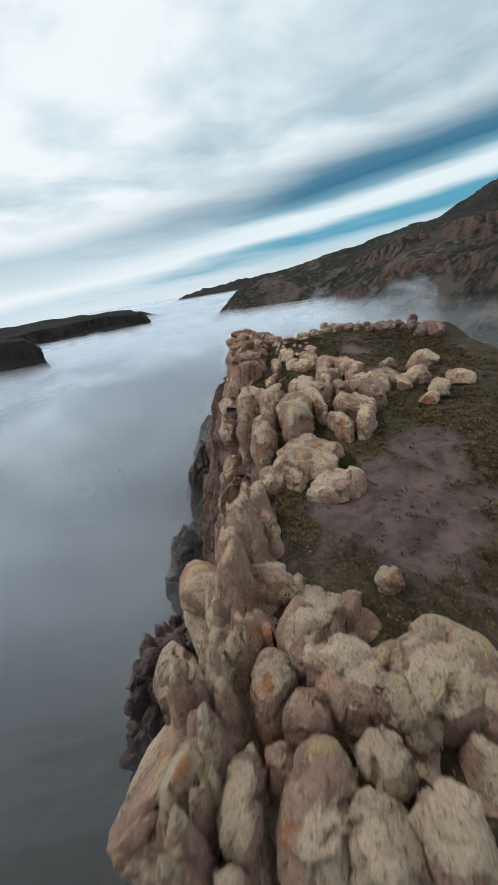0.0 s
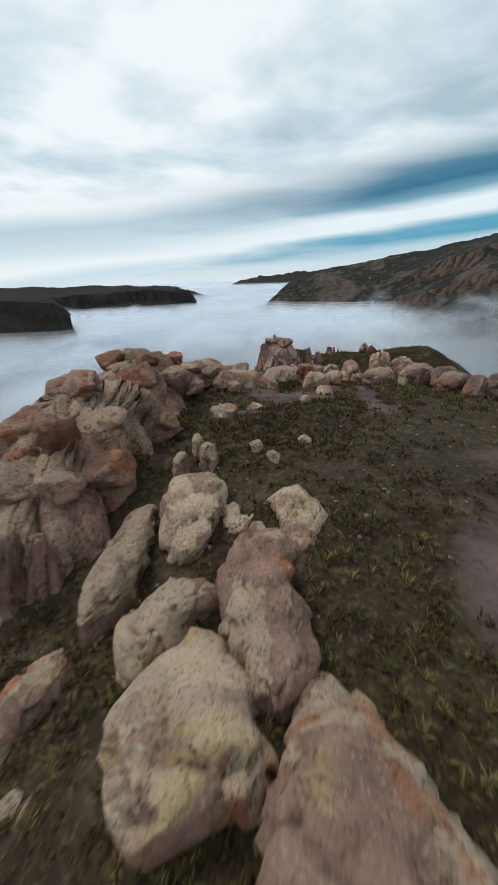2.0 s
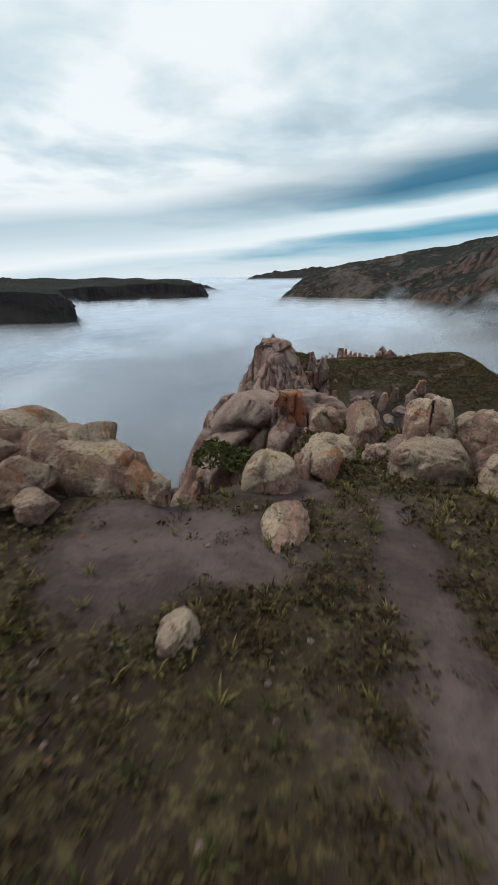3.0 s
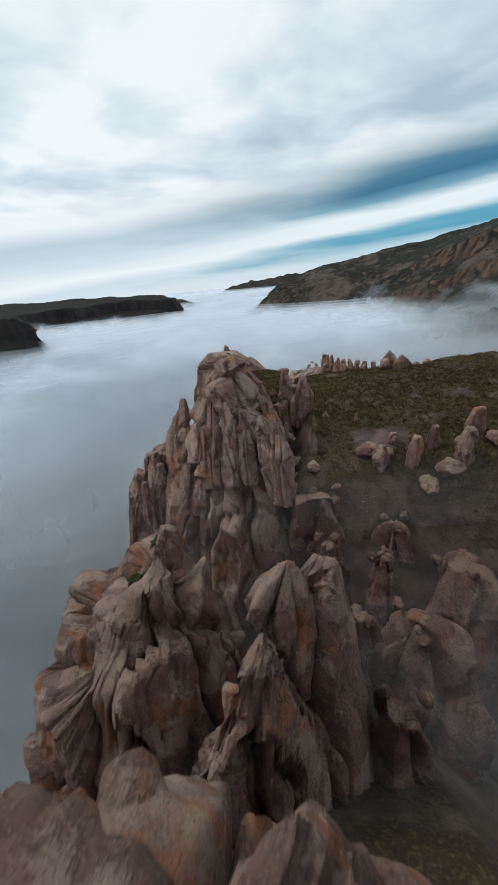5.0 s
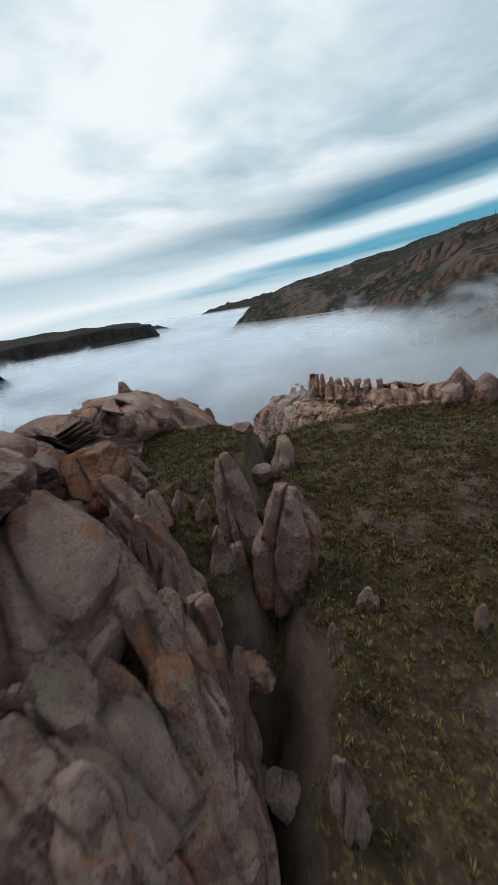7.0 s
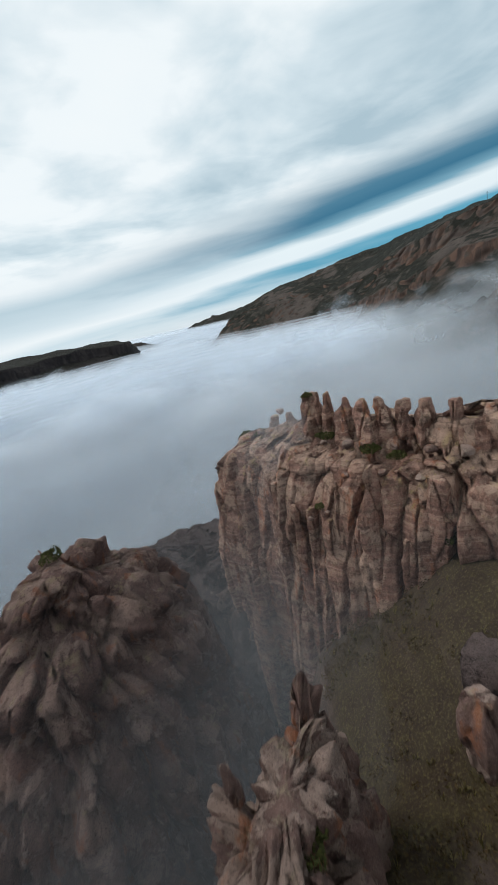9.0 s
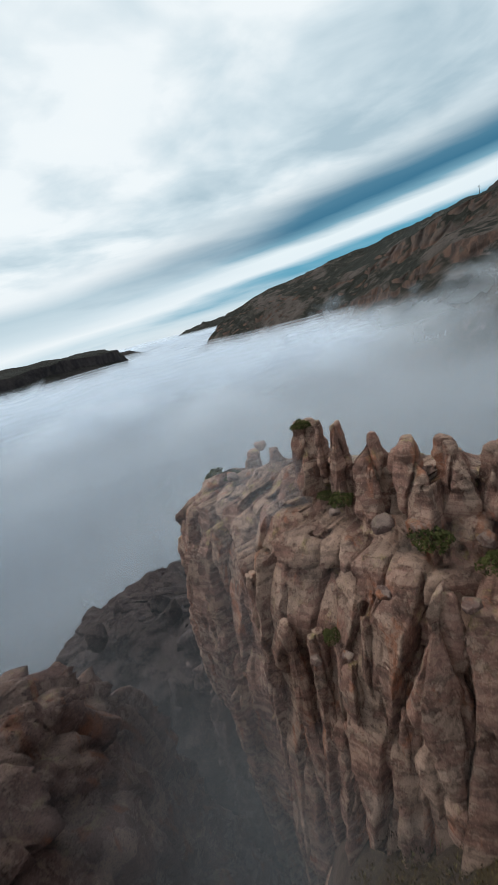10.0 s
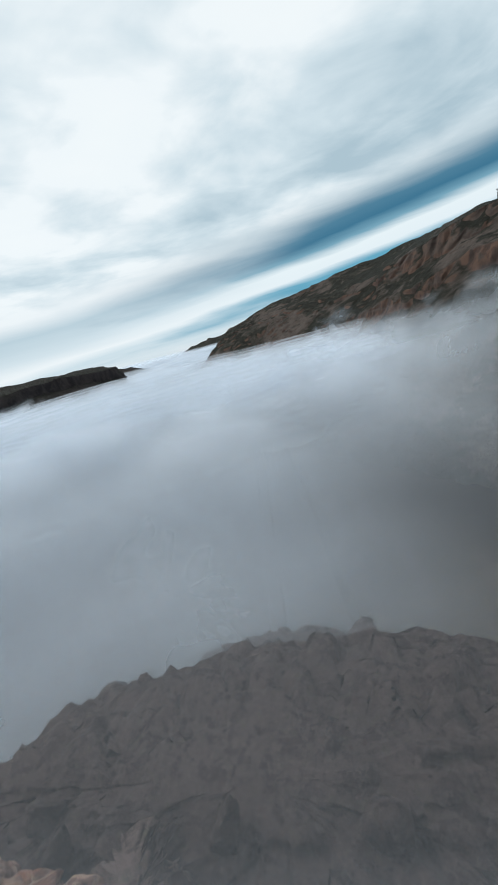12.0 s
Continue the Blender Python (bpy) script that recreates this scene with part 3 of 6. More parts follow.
def build_fog():
    valley = lambda X, Y: smooth(-60, 20, Y) * (1 - smooth(220, 420, np.hypot(X, Y)))
    gully = lambda X, Y: smooth(56, 66, Y) * (1 - smooth(84, 94, Y)) * smooth(1, 8, X) * (1 - smooth(16, 28, X))
    beyond = lambda X, Y: smooth(97, 112, Y) * (1 - smooth(128, 150, Y)) * (1 - smooth(40, 120, np.abs(X - 10)))
    # veils that fill the valley
    for i in range(25):
        fog_curtain(16 + 10.5 * i, (0.06 + 0.16 * min(1.0, i / 9)) * (0.12 if 11 <= i <= 15 else 1.0), -190, 70, -42, 22, 300 + i)
    for i in range(5):
        fog_curtain(57 + 4.2 * i, 0.075, -4, 30, -18, 12, 340 + i, -60, 0.0)
    for i in range(6):
        fog_curtain(104 + 4.4 * i, 0.03, -14, 44, -24, 12, 350 + i, -80, 0.0)
    for i in range(5):
        fog_curtain(136.8 + 0.9 * i, 0.22, 5, 75, -20.6, 4, 360 + i, -60, 0.0, 0.6)
    # the body of the fog
    for i, z in enumerate((-72, -66, -61, -57, -53, -50, -47, -44)):
        fog_sheet(z, 0.40, 60, 170, 3.0, 1 + 3 * i, cell=5.0)
    fog_sheet(-48.4, 9.0, 150, 420, 1.2, 40, cell=6.0)
    # soft upper layers, each lapping at another height against the mesas
    far = lambda X, Y: smooth(110, 260, np.hypot(X, Y - 60)) * (1 - smooth(1500, 2600, np.hypot(X, Y)))
    for i in range(6):
        fog_sheet(-45.2 + 2.4 * i, 0.40 - 0.05 * i, 80, 200, 5.0, 60 + 5 * i, 2700, where=far, cell=6.0, clear=0.85)
    for i in range(6):
        fog_sheet(-43.5 + 1.8 * i, 0.30, 48, 150, 2.0, 110 + i // 3, 500, where=valley, cell=5.0, mat=WISP)
    for y, x0, x1, top, high, thick, seed in ((228, -320, -90, -33, -40, 0.6, 2), (335, 36, 160, -35, -20, 0.36, 5), (385, 10, 160, -35, -16, 0.45, 6), (440, -40, 130, -34, -22, 0.6, 7), (300, 66, 170, -26, -13, 0.34, 10), (255, 64, 140, -32, -22, 0.28, 11),
                                              (415, -340, -110, -30, -34, 0.6, 12), (470, -360, -150, -27, -32, 0.6, 13),
                                              (566, -90, 60, -34, -31, 0.7, 21), (535, -30, 110, -33, -27, 0.7, 22), (500, 20, 150, -32, -24, 0.6, 23), (465, 60, 180, -31, -20, 0.55, 24), (590, -300, -130, -33, -36, 0.6, 25), (545, -330, -170, -32, -35, 0.6, 26)):
        fog_bank(y, x0, x1, top, high, thick, seed)
    # mist in the gully, behind the turf slope and past the layered cliff
    for i, z in enumerate((-34, -29, -25, -22)):
        fog_sheet(z, 0.024 - 0.004 * i, -30, -12, 0.8, 120 + i, 90, where=gully, cell=2.0)
    for i, z in enumerate((-56, -50, -44, -39, -35)):
        fog_sheet(z, 0.026 - 0.003 * i, -30, -12, 1.5, 130 + i, 300, where=beyond, cell=4.0)
    last = lambda X, Y: smooth(141, 152, Y + 0.25 * X) * (1 - smooth(230, 280, Y)) * (1 - smooth(40, 90, np.abs(X - 10)))
    for i, z in enumerate((-33, -30, -27.5, -25)):
        fog_sheet(z, 0.011, -30, -12, 0.8, 170 + i, 260, where=last, cell=2.5)


build_fog()

# ---- rock shapes ----
SPHERE = {}


def sphere(sub):
    if sub not in SPHERE:
        bm = bmesh.new()
        bmesh.ops.create_icosphere(bm, subdivisions=sub, radius=1.0)
        V = np.array([v.co[:] for v in bm.verts])
        bm.verts.index_update()
        Fc = np.array([[v.index for v in f.verts] for f in bm.faces])
        bm.free()
        SPHERE[sub] = (V, Fc)
    return SPHERE[sub]


def rock_mesh(size, seed, style="boulder", sub=4, mat=None, tip=0.5):
    """A rock of the size (x, y, z) in metres, its base at z = 0."""
    rng = np.random.RandomState(seed)
    d, faces = sphere(sub)
    half = np.array(size, float) / 2
    wide = float(np.sqrt(half[0] * half[1]))
    if style == "boulder":
        wide = float(np.prod(half) ** (1 / 3))
        k = 2.6
        p = d / (np.abs(d) ** k).sum(1)[:, None] ** (1 / k)
        cuts, spread_z, keep = 13, 1.0, 0.94
    else:
        k = 5.0
        p = d / (np.abs(d) ** k).sum(1)[:, None] ** (1 / k)
        cuts, spread_z, keep = 10, 0.25, 0.92
    for _ in range(cuts):
        n = rng.normal(size=3) * (1, 1, spread_z)
        n /= np.linalg.norm(n)
        over = np.maximum(0, p @ n - rng.uniform(0.62, 0.93))
        p = p - n * (over * keep)[:, None]
    if style != "boulder":
        z = (p[:, 2] + 1) / 2
        start = 0.12 if style == "layered" else rng.uniform(0.35, 0.6)
        p[:, :2] *= (1.0 - (1 - tip) * np.clip((z - start) / (1 - start), 0, 1) ** 1.3)[:, None]
        p[:, :2] += np.outer(z ** 1.5, rng.normal(size=2) * 0.16)
    q = p * half
    w = q + rng.uniform(0, 100, 3)
    nrm = p / np.maximum(half / half.max(), 0.2)
    nrm /= np.linalg.norm(nrm, axis=1)[:, None] + 1e-9
    h = 0.15 * wide * fbm(w / (1.4 * wide), 2, 0.45, seed)
    rid = 1 - np.abs(fbm(w / 0.55, 4, 0.55, seed + 7))
    h = h + 0.045 * min(wide, 1.2) * (rid - 0.6) + 0.012 * fbm(w / 0.12, 2, 0.6, seed + 3)
    pit = vnoise(w * np.array([1, 1, 0.6]) / 0.22, seed + 31)
    h = h - 0.05 * smooth(0.35, 0.75, pit) * smooth(-0.1, 0.4, vnoise(w / 0.8, seed + 32))
    if style == "boulder":
        f1, f2, own, tip_ = cells((w + 0.3 * wide * fbm(w / wide, 2, 0.5, seed + 2)[:, None]) / (1.3 * wide), seed)
        h = h - 0.16 * wide * (1 - smooth(0.0, 0.06, f2 - f1)) + 0.04 * wide * own
    else:
        f1, f2, own, tip_ = cells(w * np.array([1.0, 1.0, 0.18]) / (1.05 * wide), seed)
        h = h - 0.26 * wide * (1 - smooth(0.0, 0.14, f2 - f1)) + 0.12 * wide * own
        nrm[:, 2] *= 0.35
    if style == "layered":
        lay = vnoise(p3(w[:, 0] * 0.10, w[:, 1] * 0.10, q[:, 2] * 1.7 + 40), 77) + 0.6 * vnoise(p3(w[:, 0] * 0.2, w[:, 1] * 0.2, q[:, 2] * 4.1), 78)
        h = h + 0.07 * np.tanh(2.2 * lay) + 0.05 * fbm(w * 2.3, 3, 0.6, seed + 4)
    q = q + nrm * h[:, None]
    q[:, 2] += half[2]
    return mesh_from("rock", q, faces, mat or PALE_ROCK)


def closed_curve(pts, n, share=None):
    """A smooth closed line through points, n places; share gives each span's part of them."""
    P = np.array(pts, float)
    m = len(P)
    c = np.concatenate([[0], np.cumsum(share or [1] * m)])
    u = np.interp(np.arange(n) / n * c[-1], c, np.arange(m + 1))
    i = np.floor(u).astype(int)
    f = (u - i)[:, None]
    a, b, c, d = P[(i - 1) % m], P[i % m], P[(i + 1) % m], P[(i + 2) % m]
    return 0.5 * (2 * b + (c - a) * f + (2 * a - 5 * b + 4 * c - d) * f ** 2 + (3 * b - a - 3 * c + d) * f ** 3)


def massif(parent, rings, mat, nu=260, nv=120, column=1.6, depth=0.7, seed=1, strata=0.0, jag=0.8, fine=1.0, tall=0.07, name="rock_body", share=None, edge=0.16):
    """A body of fluted rock lofted through closed rings of (x, y, z), lowest first, and closed on top."""
    R = [closed_curve(r, nu, share) for r in rings]
    foot = R[0].mean(0) + (R[0] - R[0].mean(0)) * 1.2
    foot[:, 2] = -118.0
    R.insert(0, foot)
    last = R[-1]
    R.append(last.mean(0) + (last - last.mean(0)) * (0.0, 0.0, 0.0) + (0, 0, 0.5 * jag + 0.1))
    dist = [0.0]
    for a, b in zip(R, R[1:]):
        dist.append(dist[-1] + max(0.4, float(np.abs(a - b).mean(0).sum())) * (0.3 if len(dist) == 1 else 1.0))
    s = np.linspace(0, dist[-1], nv)
    A = np.stack(R)
    V = np.stack([np.stack([np.interp(s, dist, A[:, i, k]) for k in range(3)], 1) for i in range(nu)], 1)
    tan = np.roll(V, -1, 1) - np.roll(V, 1, 1)
    out = np.stack([tan[..., 1], -tan[..., 0], np.zeros(tan.shape[:2])], -1)
    out /= np.linalg.norm(out, axis=-1, keepdims=True) + 1e-6
    mid = V.reshape(-1, 3).mean(0)
    if ((V - mid) * out).sum() < 0:
        out = -out
    w = V + (0.12 if strata else 0.22) * column * np.stack([fbm(V * 0.3, 3, 0.5, seed + 40 + k) for k in range(3)], -1)
    f1, f2, own, slant = cells(w * np.array([1, 1, tall]) / column, seed)
    g1, g2, own2, slant2 = cells(w * np.array([1, 1, 0.22]) / (0.5 * column), seed + 50)
    crack, crack2 = 1 - smooth(0, edge, f2 - f1), 1 - smooth(0, 0.12, g2 - g1)
    h = depth * (0.55 * own - 0.9 * crack + 0.75 * slant) + fine * depth * (0.18 * own2 - 0.22 * crack2 + 0.35 * slant2)
    h = h + (0.35 if strata else 0.5) * depth * fbm(V * np.array([0.16, 0.16, 0.08]), 3, 0.5, seed + 3) + 0.09 * (0.6 - np.abs(fbm(V * 1.6, 4, 0.6, seed + 5)))
    if strata:
        lay = vnoise(p3(V[..., 0] * 0.05, V[..., 1] * 0.05, V[..., 2] * 1.1), 77) + 0.7 * vnoise(p3(V[..., 0] * 0.1, V[..., 1] * 0.1, V[..., 2] * 2.9), 78)
        h = h + strata * np.tanh(2.0 * lay) + 0.03 * fbm(V * 2.6, 2, 0.5, seed + 15)
    up = (np.arange(nv) / (nv - 1))[:, None] ** 3
    cap = 1 - smooth(dist[-2] - 0.3, dist[-1], s)[:, None]
    h, up = h * cap, up * cap
    V = V + out * h[..., None]
    V[..., 2] += jag * up * (0.7 * own + 1.2 * (0.35 - f1) - 0.5 * crack + 0.5 * fbm(V * 0.5, 3, 0.5, seed + 8))
    i, j = np.meshgrid(np.arange(nv - 1), np.arange(nu), indexing="ij")
    k = (j + 1) % nu
    faces = np.stack([i * nu + j, i * nu + k, (i + 1) * nu + k, (i + 1) * nu + j], -1).reshape(-1, 4)
    ob = new(name, mesh_from(name, V.reshape(-1, 3), faces, mat))
    ob.parent = parent
    return ob


def ring(z, *pts):
    return [(*p, z) if len(p) == 2 else p for p in pts]


COUNT = [100]


def rock(x, y, size, turn=0.0, z=None, sink=0.25, style="boulder", sub=4, mat=None, parent=None, name="boulder", label="", tilt=(0, 0), group="", seed=None, tip=0.5):
    """One rock with its foot at (x, y), on the ground or at height z; size in metres, turn in degrees."""
    COUNT[0] += 1
    me = rock_mesh(size, seed or COUNT[0], style, sub, mat, tip)
    ob = new(name, me)
    zz = float(land(x, y)) if z is None else z
    ob.matrix_world = pose(x, y, zz - sink * size[2], tilt[0], tilt[1], turn)
    if parent is not None:
        ob.parent = parent
    else:
        tagged(ob, label or "pale weathered sandstone boulder resting on the ridge", "boulder", group)
    return ob


def tower(label, category="rock tower", name="rock_tower"):
    return tagged(new(name), label, category)


PLACED = []


def build_bedrock():
    """The rock that the boulders grow out of: it swells round each of them and is split by crevices."""
    step_ = 0.11
    xs, ys = np.arange(-5.2, 6.0, step_), np.arange(-7.0, 13.0, step_)
    X, Y = np.meshgrid(xs, ys, indexing="ij")
    xl = table(Y, [-40, 0, 10, 20, 30, 40, 44, 45.6], [-5, -2.4, -1.2, -1.4, -3.0, -3.4, -3.0, -1.5]) - 0.3
    base = land(np.maximum(X, xl + 1.4), Y)
    lift = np.full(X.shape, -0.6)
    for x, y, (w, l, h), turn in PLACED:
        if h < 0.8 or y > 9.0:
            continue
        c, s_ = math.cos(radians(turn)), math.sin(radians(turn))
        i0, i1 = np.searchsorted(ys, [y - 4.5, y + 4.5])
        u, v = X[:, i0:i1] - x, Y[:, i0:i1] - y
        a, b = (u * c + v * s_) / (0.5 * w), (-u * s_ + v * c) / (0.5 * l)
        q = np.hypot(a, b)
        lift[:, i0:i1] = np.maximum(lift[:, i0:i1], 0.32 * h * (1.1 - smooth(0.6, 1.9, q) * 2.0))
    P = p3(X, Y, base * 0.3)
    f1, f2, own, slant = cells((P + 0.25 * fbm(P * 0.8, 2, 0.5, 7)[..., None]) * np.array([0.95, 0.62, 1.0]), 44)
    g1, g2, own2, slant2 = cells(P * np.array([2.2, 1.5, 1.0]), 45)
    k = smooth(0.12, 0.6, lift)
    lift = lift + k * (0.22 * own + 0.30 * slant - 0.8 * (1 - smooth(0, 0.2, f2 - f1)) + 0.12 * slant2 - 0.10 * (1 - smooth(0, 0.15, g2 - g1)) + 0.08 * fbm(P * 2.3, 3, 0.55, 46))
    Z = base + lift - 0.9 * np.maximum(xl + 0.2 - X, 0) - 7.0 * np.maximum(xl - 1.1 + 0.5 * own - X, 0)
    faces = grid_faces(len(xs), len(ys))
    faces = faces[((lift > -0.3) & (Z > -11.6)).ravel()[faces].all(1)]
    used = np.unique(faces)
    back = np.zeros(X.size, np.int64)
    back[used] = np.arange(len(used))
    tagged(new("bedrock", mesh_from("bedrock", p3(X, Y, Z).reshape(-1, 3)[used], back[faces], PALE_ROCK)), "pale cracked bedrock from which the boulders of the ridge grow", "bedrock", kind="structure")

# ---- the boulder ridge ----
def stone(x, y, size, turn=0.0, sub=4, **more):
    w, l, h = size
    k = 1.12 if y < 8 else 1.0
    PLACED.append((x, y, (w * k, l * k, h * k), turn))
    return rock(x, y, (w * 1.14 * k, l * 1.1 * k, h * 1.1 * k), turn, sub=sub, group="boulders on the ridge", **more)


def lobe(pts, seed):
    """A swept body of rock along a line of (x, y, top, width), its foot sunk in the ground: vertices and faces."""
    P = np.array(pts, float)
    P[:, 3] *= 1.0 + 0.22 * (1 - smooth(0.5, 3.0, P[:, 1])) * smooth(-3.0, -1.5, P[:, 0])
    run = np.concatenate([[0], np.cumsum(np.hypot(*np.diff(P[:, :2], axis=0).T))])
    wide = float(P[:, 3].mean()) / 2
    n, m = int(np.clip(run[-1] / 0.05, 44, 100)), 60
    s = 0.5 - 0.5 * np.cos(np.linspace(0, np.pi, n))
    q = np.stack([np.interp(s * run[-1], run, P[:, k]) for k in range(4)], 1)
    for _ in range(max(3, n // 9)):
        q[1:-1] = 0.25 * q[:-2] + 0.5 * q[1:-1] + 0.25 * q[2:]
    d = np.gradient(q[:, :2], axis=0)
    d /= np.linalg.norm(d, axis=1, keepdims=True) + 1e-9
    cap = np.clip(1 - np.abs(2 * s - 1) ** 3.0, 0, 1) ** 0.42
    foot = np.clip(land(q[:, 0], q[:, 1]) - 0.35, q[:, 2] - 3.2, q[:, 2] - 0.45)
    half = 0.5 * (q[:, 2] - foot) * (0.45 + 0.55 * cap)
    a = np.linspace(0, 2 * np.pi, m, endpoint=False)
    ca, sa = np.cos(a), np.sin(a)
    e = 2 / 3.3
    lat = (np.sign(ca) * np.abs(ca) ** e)[None] * (0.5 * q[:, 3] * cap)[:, None]
    lat = lat * (1.0 - 0.16 * sa)[None]
    up = (np.sign(sa) * np.abs(sa) ** e)[None] * half[:, None] + (foot + half)[:, None]
    V = np.stack([q[:, :1] - d[:, 1:] * lat, q[:, 1:2] + d[:, :1] * lat, up], -1)
    tu, tv = np.gradient(V, axis=0), np.roll(V, -1, 1) - np.roll(V, 1, 1)
    N = np.cross(tu, tv)
    N /= np.linalg.norm(N, axis=-1, keepdims=True) + 1e-9
    c = np.stack([q[:, 0], q[:, 1], foot + half], -1)[:, None]
    if ((V - c) * N).sum() < 0:
        N = -N
    w = V + 3.7 * (seed % 29)
    h = 0.16 * wide * fbm(w / (1.5 * wide), 2, 0.45, seed)
    f1, f2, own, slant = cells((w + 0.25 * wide * fbm(w / wide, 2, 0.5, seed + 2)[..., None]) / (1.15 * wide), seed)
    h = h + wide * (0.30 * slant + 0.06 * own - 0.20 * (1 - smooth(0.0, 0.05, f2 - f1)) * smooth(-0.2, 0.3, vnoise(w / wide, seed + 9)))
    h = h + 0.055 * min(wide, 0.9) * (0.4 - np.abs(fbm(w / 0.5, 4, 0.55, seed + 7))) + 0.012 * fbm(w / 0.11, 2, 0.6, seed + 3)
    pit = vnoise(w * np.array([1, 1, 0.6]) / 0.2, seed + 31)
    h = h - 0.05 * smooth(0.35, 0.75, pit) * smooth(-0.1, 0.4, vnoise(w / 0.8, seed + 32))
    V = V + N * (h * (0.25 + 0.75 * cap)[:, None])[..., None]
    i, j = np.meshgrid(np.arange(n - 1), np.arange(m), indexing="ij")
    k = (j + 1) % m
    F = np.stack([i * m + j, i * m + k, (i + 1) * m + k, (i + 1) * m + j], -1).reshape(-1, 4)
    return V.reshape(-1, 3), F


def ridge_rock(label, lobes, mat=None):
    """One boulder, or one that has grown together from several lobes."""
    whole = tagged(new("boulder"), label, "boulder", "boulders on the ridge") if len(lobes) > 1 else None
    for line in lobes:
        COUNT[0] += 1
        ob = new("lobe" if whole else "boulder", mesh_from("boulder", *lobe(line, COUNT[0]), mat or PALE_ROCK))
        if whole:
            ob.parent = whole
        else:
            tagged(ob, label, "boulder", "boulders on the ridge")
        for x, y, top, w in line:
            PLACED.append((x, y, (w, w, top - float(land(x, y))), 0.0))


# boulders of the ridge, from its near end to the notch
ridge_rock("large pale boulder pitted with dark holes", [[(1.32, 1.41, -8.15, 1.16), (1.8, 0.8, -8.15, 2.04), (2.22, 0.04, -8.15, 2.08), (2.29, -0.38, -8.15, 1.25)]])
ridge_rock("squarish pale block wedged between boulders", [[(0.87, 0.55, -8.3, 0.7), (0.87, 0.1, -8.3, 0.88), (0.7, -0.19, -8.3, 0.75)]])
ridge_rock("rounded grey-pink boulder at the ridge end", [[(0.68, 1.43, -8.3, 0.9), (0.13, 0.84, -8.3, 1.57), (-0.38, 0.2, -8.3, 1.12)]])
ridge_rock("tall pale boulder with a ragged flat top", [[(0.14, 3.05, -8.3, 1.36), (-0.4, 2.23, -8.3, 1.4), (-0.98, 1.13, -8.3, 0.88)], [(0.45, 3.18, -8.9, 0.93), (0.95, 2.8, -8.9, 0.75)]])
ridge_rock("pale pitted boulder wedged among others on the ridge", [[(-1.73, 2.72, -8.4, 1.04), (-2.48, 2, -8.4, 1.25), (-2.97, 0.96, -8.4, 1)]])
ridge_rock("pale pitted boulder wedged among others on the ridge", [[(-1.37, 1.75, -8.4, 0.67), (-1.57, 0.95, -8.4, 0.92), (-1.65, 0.04, -8.4, 0.67)]])
ridge_rock("long pale boulder leaning out over the cliff", [[(-2.58, 0.43, -8.2, 0.7), (-2.99, -0.33, -8.2, 1.02), (-3.14, -0.99, -8.2, 1.08), (-3.26, -1.86, -8.2, 1.04)]])
ridge_rock("yellowish pale slab standing among boulders", [[(-2, -0.31, -8.2, 0.53), (-2.18, -1.05, -8.2, 0.82), (-2.32, -1.97, -8.2, 0.75)]])
ridge_rock("pale pitted boulder wedged among others on the ridge", [[(-1, -0.47, -8, 0.62), (-0.85, -1, -8, 1.05), (-1.05, -1.56, -8, 1.06), (-0.97, -2.33, -8, 1.01)]])
ridge_rock("pale pitted boulder wedged among others on the ridge", [[(-0.86, 0.73, -8.4, 0.72), (-0.95, 0.17, -8.4, 0.9), (-1.14, -0.31, -8.4, 0.63)]])
ridge_rock("pale pitted boulder wedged among others on the ridge", [[(0.5, -0.46, -8.2, 0.61), (0.25, -0.87, -8.2, 0.87), (0.05, -1.17, -8.2, 0.65)]])
ridge_rock("pale pitted boulder wedged among others on the ridge", [[(-0.24, -1.21, -8.1, 0.74), (-0.13, -1.71, -8.1, 1.03), (-0.44, -2.37, -8.1, 0.92)]])
ridge_rock("pale pitted boulder wedged among others on the ridge", [[(1.19, -1.28, -8, 0.64), (0.92, -1.8, -8, 0.92), (0.88, -2.47, -8, 1.12)]])
ridge_rock("small pale stone jammed in a crevice", [[(-1.56, -0.26, -8.5, 0.37), (-1.53, -0.72, -8.5, 0.5), (-1.63, -0.95, -8.5, 0.34)]])
ridge_rock("pale ledge with a rusty overhang at the brink", [[(-2.33, 4.77, -8.7, 0.88), (-1.47, 4.34, -8.7, 1.02), (-0.36, 3.77, -8.7, 0.81)], [(-2.32, 4.22, -8.9, 1.03), (-2.73, 3.45, -8.9, 1.13), (-2.94, 2.82, -8.9, 0.76)]])
ridge_rock("smooth low boulder at the edge of bare earth", [[(-2.69, 6.32, -8.9, 0.8), (-1.97, 6.64, -8.9, 1.22), (-1.38, 6.18, -8.9, 0.99)]])
ridge_rock("pale pitted boulder wedged among others on the ridge", [[(-3.42, 0.96, -8.9, 0.51), (-3.49, 0.5, -8.9, 0.66)]])
ridge_rock("pale pitted boulder wedged among others on the ridge", [[(2.82, 0.34, -8.3, 0.56), (2.4, -0.45, -8.3, 0.61)]])
ridge_rock("small pitted stone lying on bare earth", [[(2.2, 4.16, -9, 0.59), (1.97, 3.52, -9, 0.79)]])
ridge_rock("smooth boulder rounding off the cliff edge", [[(-1.25, 9.74, -8.6, 0.55), (-1.56, 9.03, -8.6, 1.15), (-1.72, 8.06, -8.6, 1.38), (-1.35, 7.15, -8.6, 0.92)]])
ridge_rock("smooth boulder rounding off the cliff edge", [[(-1.88, 7.18, -8.6, 0.82), (-2.22, 6.55, -8.6, 1.32), (-2.45, 5.83, -8.6, 1.44)]])
